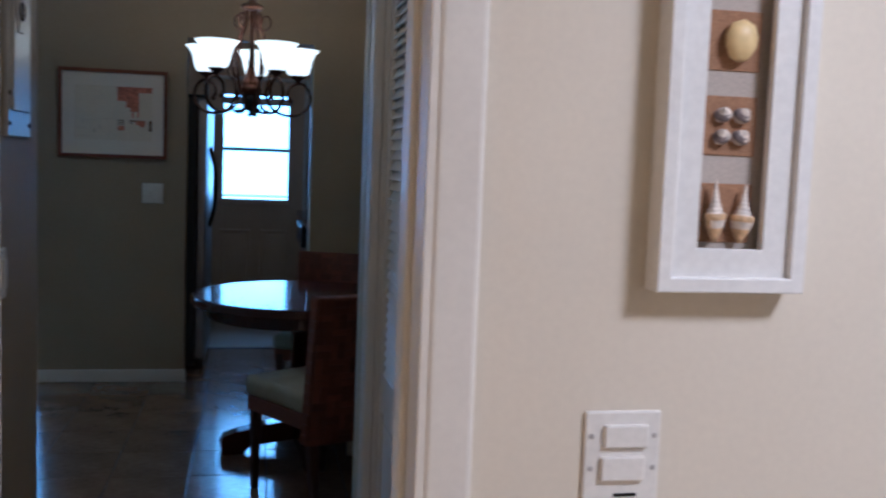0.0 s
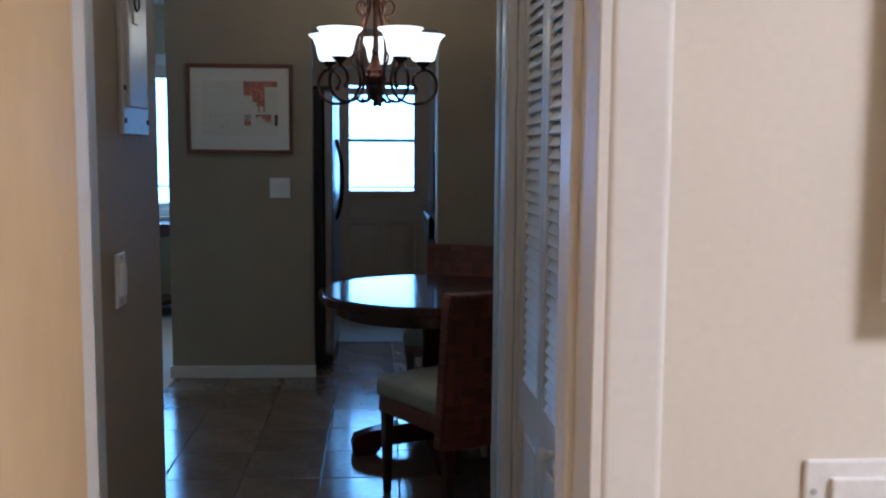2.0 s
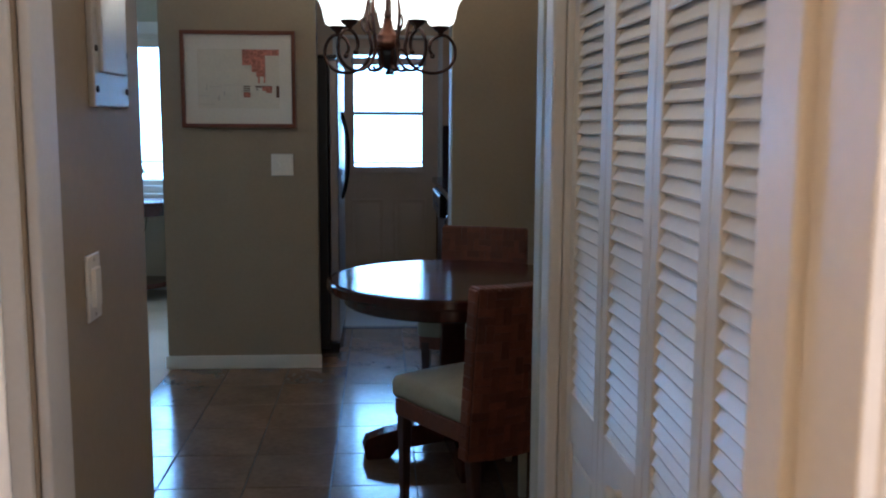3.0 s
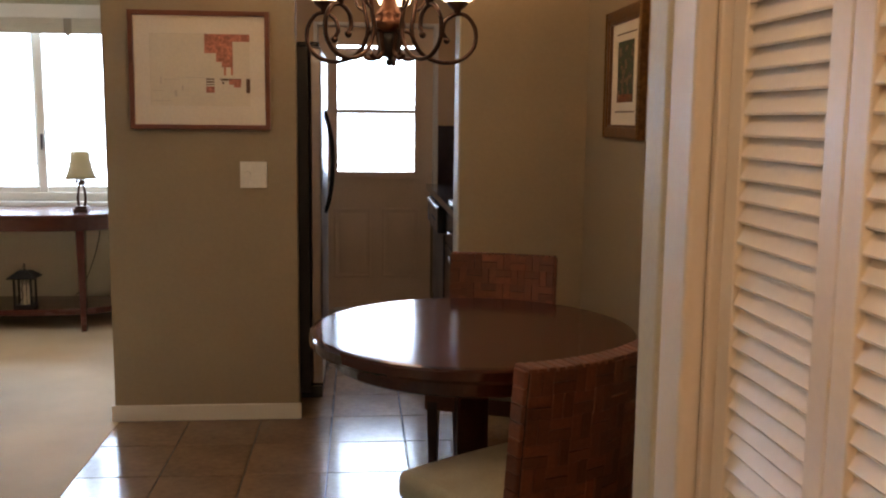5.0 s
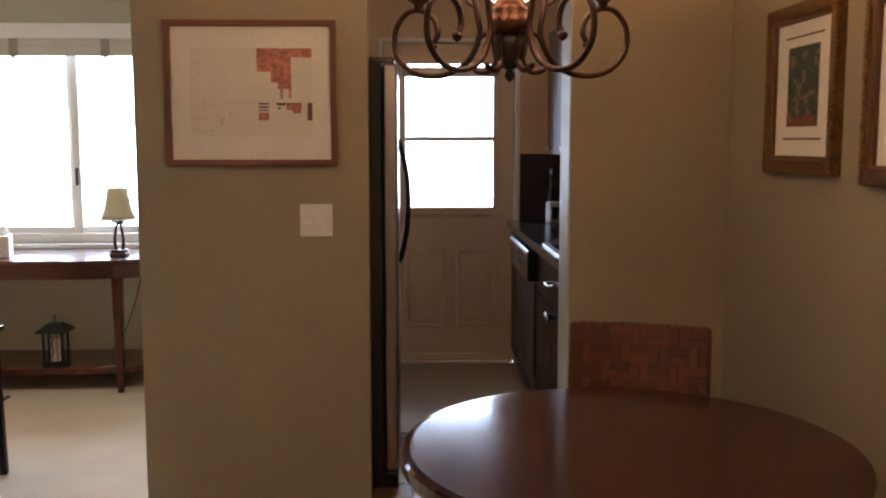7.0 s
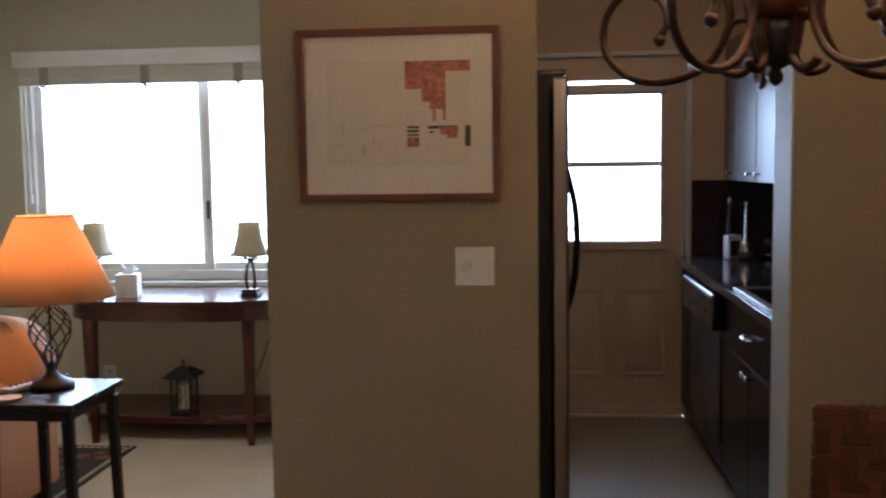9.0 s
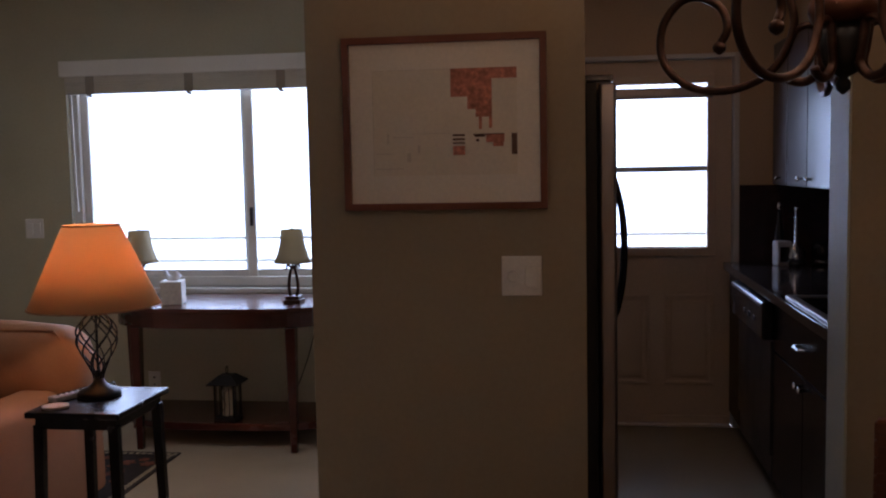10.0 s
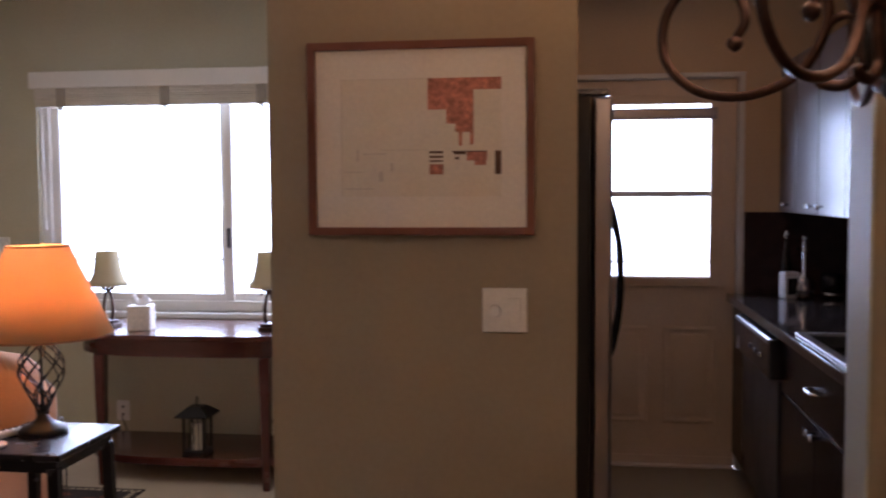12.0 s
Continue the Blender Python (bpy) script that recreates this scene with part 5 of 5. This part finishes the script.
palm_lamp(-1.625, 8.13)
palm_lamp(-2.500, 8.16)
tx = thing("tissue_box", pose(-2.288, 8.09, 0.765, 0, 0, 12), "cube tissue box with a white tissue pulled up", "tissue box")
part("box", box(-0.058, -0.058, 0, 0.058, 0.058, 0.125, 0.004), BOX_CARD, tx)
ts = bmesh.new()
rows = []
for i in range(7):
    row = []
    for j in range(4):
        u, vv = i / 6 - 0.5, j / 3
        row.append(ts.verts.new((u * (0.05 + 0.05 * vv), 0.012 * math.sin(u * 9 + j) * vv + 0.015 * vv, 0.122 + vv * (0.045 + 0.02 * math.sin(i * 1.9)))))
    rows.append(row)
for i in range(6):
    for j in range(3):
        ts.faces.new((rows[i][j], rows[i + 1][j], rows[i + 1][j + 1], rows[i][j + 1]))
so = part("tissue", ts, WHITE_PAPER, tx, "white tissue", True)
so.modifiers.new("thick", "SOLIDIFY").thickness = 0.001

ln = thing("candle_lantern", pose(-2.000, 8.09, 0.135) @ Matrix.Diagonal((0.80, 0.80, 1.0, 1.0)), "black metal candle lantern with a pitched roof", "lantern")
part("base", box(-0.075, -0.075, 0, 0.075, 0.075, 0.022, 0.004), IRON, ln)
rf = bmesh.new()
ev = [rf.verts.new((x, y, 0.205)) for x, y in ((-0.108, -0.108), (0.108, -0.108), (0.108, 0.108), (-0.108, 0.108))]
ev2 = [rf.verts.new((x, y, 0.198)) for x, y in ((-0.108, -0.108), (0.108, -0.108), (0.108, 0.108), (-0.108, 0.108))]
tp = [rf.verts.new((x, y, 0.245)) for x, y in ((-0.045, -0.045), (0.045, -0.045), (0.045, 0.045), (-0.045, 0.045))]
rf.faces.new(tp)
rf.faces.new(list(reversed(ev2)))
for i in range(4):
    j = (i + 1) % 4
    rf.faces.new((ev[i], ev[j], tp[j], tp[i]))
    rf.faces.new((ev2[i], ev2[j], ev[j], ev[i]))
part("roof", rf, IRON, ln)
part("ring", tube([(0, 0.02 * math.cos(a * math.pi / 8), 0.268 + 0.022 * math.sin(a * math.pi / 8)) for a in range(17)], 0.0035), IRON, ln)
for x in (-0.066, 0.066):
    for y in (-0.066, 0.066):
        part("post", box(x - 0.006, y - 0.006, 0.02, x + 0.006, y + 0.006, 0.2, 0.001), IRON, ln)
for s in (-1, 1):
    for x in (-0.033, 0.0, 0.033):
        part("bar", tube([(x, s * 0.066, 0.02), (x, s * 0.066, 0.2)], 0.0028, 6), IRON, ln)
    for x in (-0.033, 0.033):
        part("bar", tube([(s * 0.066, x, 0.02), (s * 0.066, x, 0.2)], 0.0028, 6), IRON, ln)
    part("vine", tube(spline([(-0.02, s * 0.067, 0.05), (0.01, s * 0.067, 0.09), (-0.01, s * 0.067, 0.13), (0.02, s * 0.067, 0.17)], 4), 0.0024, 5), IRON, ln)
part("candle", lathe([(0.036, 0.022), (0.037, 0.03), (0.037, 0.155), (0.034, 0.16), (0.008, 0.156)], 20), CANDLE, ln, "ivory pillar candle", True)
cd = thing("lamp_cord", pose(0, 0, 0), "thin black lamp cord hanging behind the console", "cable")
part("cord", tube(spline([(-1.60, 8.50, 0.76), (-1.63, 8.53, 0.55), (-1.70, 8.55, 0.33), (-1.80, 8.56, 0.14), (-2.0, 8.55, 0.012), (-2.30, 8.56, 0.008), (-2.57, 8.565, 0.06), (-2.655, 8.575, 0.19)], 8), 0.0035, 6), RUBBER, cd, "", True)

et = thing("end_table", pose(-1.845, 6.438, 0), "small black wooden end table with slim tapered legs", "table")
part("tabletop", box(-0.175, -0.205, 0.628, 0.175, 0.205, 0.650, 0.005), BLACK_WOOD, et)
part("apron", box(-0.150, -0.180, 0.585, 0.150, 0.180, 0.628, 0.003), BLACK_WOOD, et)
for x in (-0.138, 0.138):
    for y in (-0.168, 0.168):
        part("leg", leg(x, y, 0, 0.60, 0.036, 0.030, 0.012 * (1 if x > 0 else -1), 0.012 * (1 if y > 0 else -1)), BLACK_WOOD, et)


def cage_lamp():
    p = thing("table_lamp", pose(-1.880, 6.500, 0.650), "lit table lamp, orange cone shade, twisted iron cage base", "lamp")
    part("base", lathe([(0.078, 0.0), (0.080, 0.012), (0.070, 0.022), (0.040, 0.034), (0.022, 0.05), (0.016, 0.07)], 32), IRON, p, "", True)
    for k in range(8):
        for s in (1, -1):
            pts = []
            for i in range(19):
                t = i / 18
                r = 0.018 + 0.058 * math.sin(math.pi * t ** 1.5) ** 1.0
                a = 2 * math.pi * k / 8 + s * t * math.pi * 0.85
                pts.append((r * math.cos(a), r * math.sin(a), 0.065 + t * 0.25))
            if s == 1 or k % 2 == 0:
                part("cage_wire", tube(pts, 0.0033, 5), IRON, p, "", True)
    part("stem", lathe([(0.005, 0.06), (0.005, 0.44)], 10), IRON, p)
    part("neck", lathe([(0.018, 0.308), (0.022, 0.318), (0.012, 0.33), (0.012, 0.39)], 14), IRON, p, "", True)
    prof = [(0.234, 0.334), (0.100, 0.634), (0.097, 0.634), (0.231, 0.334)]
    b = bmesh.new()
    seg = 48
    rings = [[b.verts.new((r * math.cos(2 * math.pi * k / seg), r * math.sin(2 * math.pi * k / seg), z)) for k in range(seg)] for r, z in prof]
    for a, c in zip(rings, rings[1:] + rings[:1]):
        for k in range(seg):
            b.faces.new((a[k], a[(k + 1) % seg], c[(k + 1) % seg], c[k]))
    part("shade", b, LAMP_SHADE, p, "orange fabric cone shade, lit from inside", True)
    for r, z in ((0.2345, 0.334), (0.1005, 0.632)):
        part("shade_trim", tube([(r * math.cos(2 * math.pi * k / 48), r * math.sin(2 * math.pi * k / 48), z) for k in range(49)], 0.003, 6), COUCH, p)
    part("bulb", lathe([(0.012, 0.430), (0.014, 0.440), (0.026, 0.470), (0.024, 0.490), (0.010, 0.502)], 16), SHADE_GLASS, p, "", True)
    lamp("table_lamp_bulb", "POINT", TABLE_LAMP_W, pose(-1.880, 6.500, 0.650 + 0.535), (1.0, 0.70, 0.36), 0.025)


cage_lamp()
cs = thing("coaster", pose(-1.945, 6.31, 0.650), "round tan stone coaster", "coaster")
part("disc", lathe([(0.044, 0), (0.046, 0.003), (0.046, 0.008), (0.040, 0.009), (0.038, 0.007)], 28), CORK, cs)
rm = thing("remote_control", pose(-1.965, 6.46, 0.650, 0, 0, -22), "slim grey remote control on the end table", "remote")
part("case", box(-0.024, -0.09, 0, 0.024, 0.09, 0.02, 0.006, seg=3), REMOTE, rm)
for i in range(5):
    for j in range(2):
        part("button", box(-0.014 + j * 0.018, -0.06 + i * 0.024, 0.019, -0.004 + j * 0.018, -0.048 + i * 0.024, 0.0225, 0.001), WHITE_PAPER if j else BLACK_GLOSS, rm)
part_cord = thing("power_cord", pose(0, 0, 0), "black lamp cord running down behind the end table", "cable")
part("cord", tube(spline([(-1.89, 6.575, 0.655), (-1.895, 6.655, 0.645), (-1.90, 6.665, 0.35), (-1.93, 6.66, 0.08), (-2.0, 6.75, 0.006), (-2.02, 7.0, 0.006)], 7), 0.003, 6), RUBBER, part_cord, "", True)


def sofa():
    """Sofa that faces -y; its right arm stands beside the end table."""
    x1 = -2.175
    s = thing("sofa", pose(x1, 7.10, 0), "peach tan upholstered sofa with piped loose cushions", "sofa")
    L = 2.05

    def soft(x0, y0, z0, x2, y2, z2, r, puff):
        b = box(x0, y0, z0, x2, y2, z2, r, seg=4)
        bmesh.ops.subdivide_edges(b, edges=[e for e in b.edges if e.calc_length() > 0.12], cuts=3, use_grid_fill=True)
        c = Vector(((x0 + x2) / 2, (y0 + y2) / 2, (z0 + z2) / 2))
        h = Vector(((x2 - x0) / 2, (y2 - y0) / 2, (z2 - z0) / 2))
        for v in b.verts:
            d = v.co - c
            n = [min(1, abs(d[i]) / h[i]) for i in range(3)]
            for i in range(3):
                j, k = (i + 1) % 3, (i + 2) % 3
                v.co[i] += math.copysign(puff, d[i]) * n[i] ** 4 * (1 - n[j] ** 2) * (1 - n[k] ** 2)
        return b
    part("base", soft(-L, -0.86, 0.08, -0.02, 0.02, 0.34, 0.03, 0.006), COUCH, s, "", True)
    part("back", soft(-L, -0.12, 0.30, -0.02, 0.06, 0.70, 0.06, 0.01), COUCH, s, "", True)
    for a in (-0.22, -L):
        part("arm", soft(a, -0.90, 0.08, a + 0.20, 0.02, 0.595, 0.05, 0.012), COUCH, s, "", True)
    for i in range(2):
        a = -L + 0.21 + i * 0.815
        part("seat_cushion", soft(a, -0.86, 0.34, a + 0.805, -0.16, 0.50, 0.05, 0.02), COUCH, s, "", True)
        cu = soft(a, -0.36, 0.49, a + (1.02 if i else 0.805), -0.10, 0.810, 0.08, 0.045)
        cu.transform(Matrix.Translation((0, -0.10, 0.49)) @ Matrix.Rotation(radians(-10), 4, "X") @ Matrix.Translation((0, 0.10, -0.49)))
        cc = part("back_cushion", cu, COUCH, s, "", True)
        xa, xb = a + 0.03, a + (0.99 if i else 0.775)
        pip = [(xa, -0.335, 0.55), (xa, -0.335, 0.765), (xa + 0.03, -0.335, 0.798), (xb - 0.03, -0.335, 0.798), (xb, -0.335, 0.765), (xb, -0.335, 0.55)]
        pm = Matrix.Translation((0, -0.10, 0.49)) @ Matrix.Rotation(radians(-10), 4, "X") @ Matrix.Translation((0, 0.10, -0.49))
        part("piping", tube([pm @ Vector(q) for q in pip], 0.006, 6), COUCH, cc)
    for x in (-0.08, -L + 0.08):
        for y in (-0.82, -0.03):
            part("foot", leg(x, y, 0, 0.09, 0.05, 0.04), BLACK_WOOD, s)


sofa()

rg = thing("area_rug", pose(-2.635, 7.39, 0), "small dark floral rug with a cream border on the carpet", "rug")
part("rug_body", box(-0.45, -0.49, 0.0, 0.45, 0.49, 0.008, 0.003), RUG_DARK, rg)
bd = bmesh.new()
for k in range(26):
    t = -0.43 + k * 0.86 / 25
    for s in (-1, 1):
        box(t - 0.011, s * 0.455 - 0.012, 0.006, t + 0.011, s * 0.455 + 0.012, 0.0095, 0.001, bd, seg=1)
for k in range(28):
    t = -0.43 + k * 0.86 / 27
    for s in (-1, 1):
        box(s * 0.415 - 0.012, t - 0.011, 0.006, s * 0.415 + 0.012, t + 0.011, 0.0095, 0.001, bd, seg=1)
tagged(part("border", bd, RUG_CREAM, rg, "cream block border"), kind="stuff")
fl = bmesh.new()
rng = random.Random(5)
for k in range(60):
    x, y = rng.uniform(-0.36, 0.36), rng.uniform(-0.40, 0.40)
    n = rng.choice((5, 6))
    r = rng.uniform(0.012, 0.034)
    prism([(x + r * (1 + 0.3 * math.cos(i * n * 2 * math.pi / 20)) * math.cos(2 * math.pi * i / 20), y + r * (1 + 0.3 * math.cos(i * n * 2 * math.pi / 20)) * math.sin(2 * math.pi * i / 20)) for i in range(20)], 0.006, 0.0092 + 0.0006 * (k % 4), 0, fl)
tagged(part("floral_motif", fl, RUG_RED, rg, "rust floral motifs"), kind="stuff")

# ---------------------------------------------------------------- outside the windows
setting("ground", box(-40, EXT_Y + 0.16, -3.2, 40, 60, -3.0), CONCRETE, "pale ground far below the walkway", "ground")
setting("pavement_walkway", box(-8, EXT_Y + 0.152, -0.22, 6, EXT_Y + 1.55, -0.06, 0.004), CONCRETE, "concrete walkway outside the window", "walkway")
rl = thing("walkway_railing", pose(0, EXT_Y + 1.46, -0.06), "white metal railing along the walkway", "railing")
for z in (0.86, 1.03):
    part("rail", box(-8, -0.015, z, 6, 0.015, z + 0.022, 0.004), RAIL_PAINT, rl)
for k in range(8):
    part("post", box(-7.9 + k * 1.9, -0.02, 0.0, -7.86 + k * 1.9, 0.02, 0.87, 0.003), RAIL_PAINT, rl)
sk_mat = glow("bright_hazy_sky", (0.48, 0.72, 1.0), DAYLIGHT, (0.0, 0.0, 0.0))
bd2 = bmesh.new()
bd2.faces.new([bd2.verts.new(p) for p in ((-30, 22, -3.0), (-30, 22, 16), (30, 22, 16), (30, 22, -3.0))])
setting("backdrop", bd2, sk_mat, "bright hazy sky beyond the walkway", "sky")

# ---------------------------------------------------------------- bedroom lamp and added fill lamps
LIT = glow("lit_diffuser", (1.0, 0.86, 0.68), 3.0, (0.9, 0.88, 0.8))


def ceiling_light(x, y, r, watts, color, label):
    """A round flush ceiling light with its lamp just under the diffuser; added fill outside the bedroom."""
    t = thing("ceiling_light", pose(x, y, H), label, "ceiling light", "ceiling lights")
    part("pan", lathe([(r, -0.02), (r * 1.03, 0.0)], 32), TRIM, t)
    part("diffuser", lathe([(0.02, -0.085), (r * 0.6, -0.07), (r * 0.9, -0.04), (r * 0.97, -0.02)], 32), LIT, t, "frosted glass diffuser", True)
    lamp("ceiling_lamp_or_fill", "AREA", watts, pose(x, y, H - 0.10), color, r * 2.2)


ceiling_light(1.65, 0.05, 0.18, BEDROOM_W, (1.0, 0.73, 0.54), "round frosted bedroom ceiling light, lit")
# unseen fittings added to brighten hall, living room and kitchen
ceiling_light(-0.02, 2.25, 0.09, HALL_FILL_W, (1.0, 0.68, 0.38), "small round ceiling fill light added in the hall, out of view")
ceiling_light(-2.5, 7.0, 0.18, LIVING_FILL_W, (0.84, 1.0, 0.90), "round ceiling fill light added in the living room, out of view")
ceiling_light(0.30, 7.5, 0.15, KITCHEN_FILL_W, (1.0, 0.60, 0.30), "round ceiling fill light added in the kitchen, out of view")
# fill lamp added in front of the solid south wall, out of view
lamp("living_fill", "AREA", 3.0, look((-3.3, 2.90, 1.2), (-3.0, 6.0, 0.6)), (0.95, 0.97, 0.92), 2.2, 2.0)

# ---------------------------------------------------------------- floor tiles, laid last
tm = box(0, 0, -0.008, 0.323, 0.353, 0.0, 0.0022, seg=1)
tile_mesh = bpy.data.meshes.new("tile")
tm.to_mesh(tile_mesh)
tm.free()
tile_mesh.materials.append(TILE)
for i in range(7):
    for j in range(17):
        x, y = -0.917 + i * 0.327, 1.084 + j * 0.357
        if y < 1.30:
            continue
        piece("tile", tile_mesh, floor, x, y, 0.0)
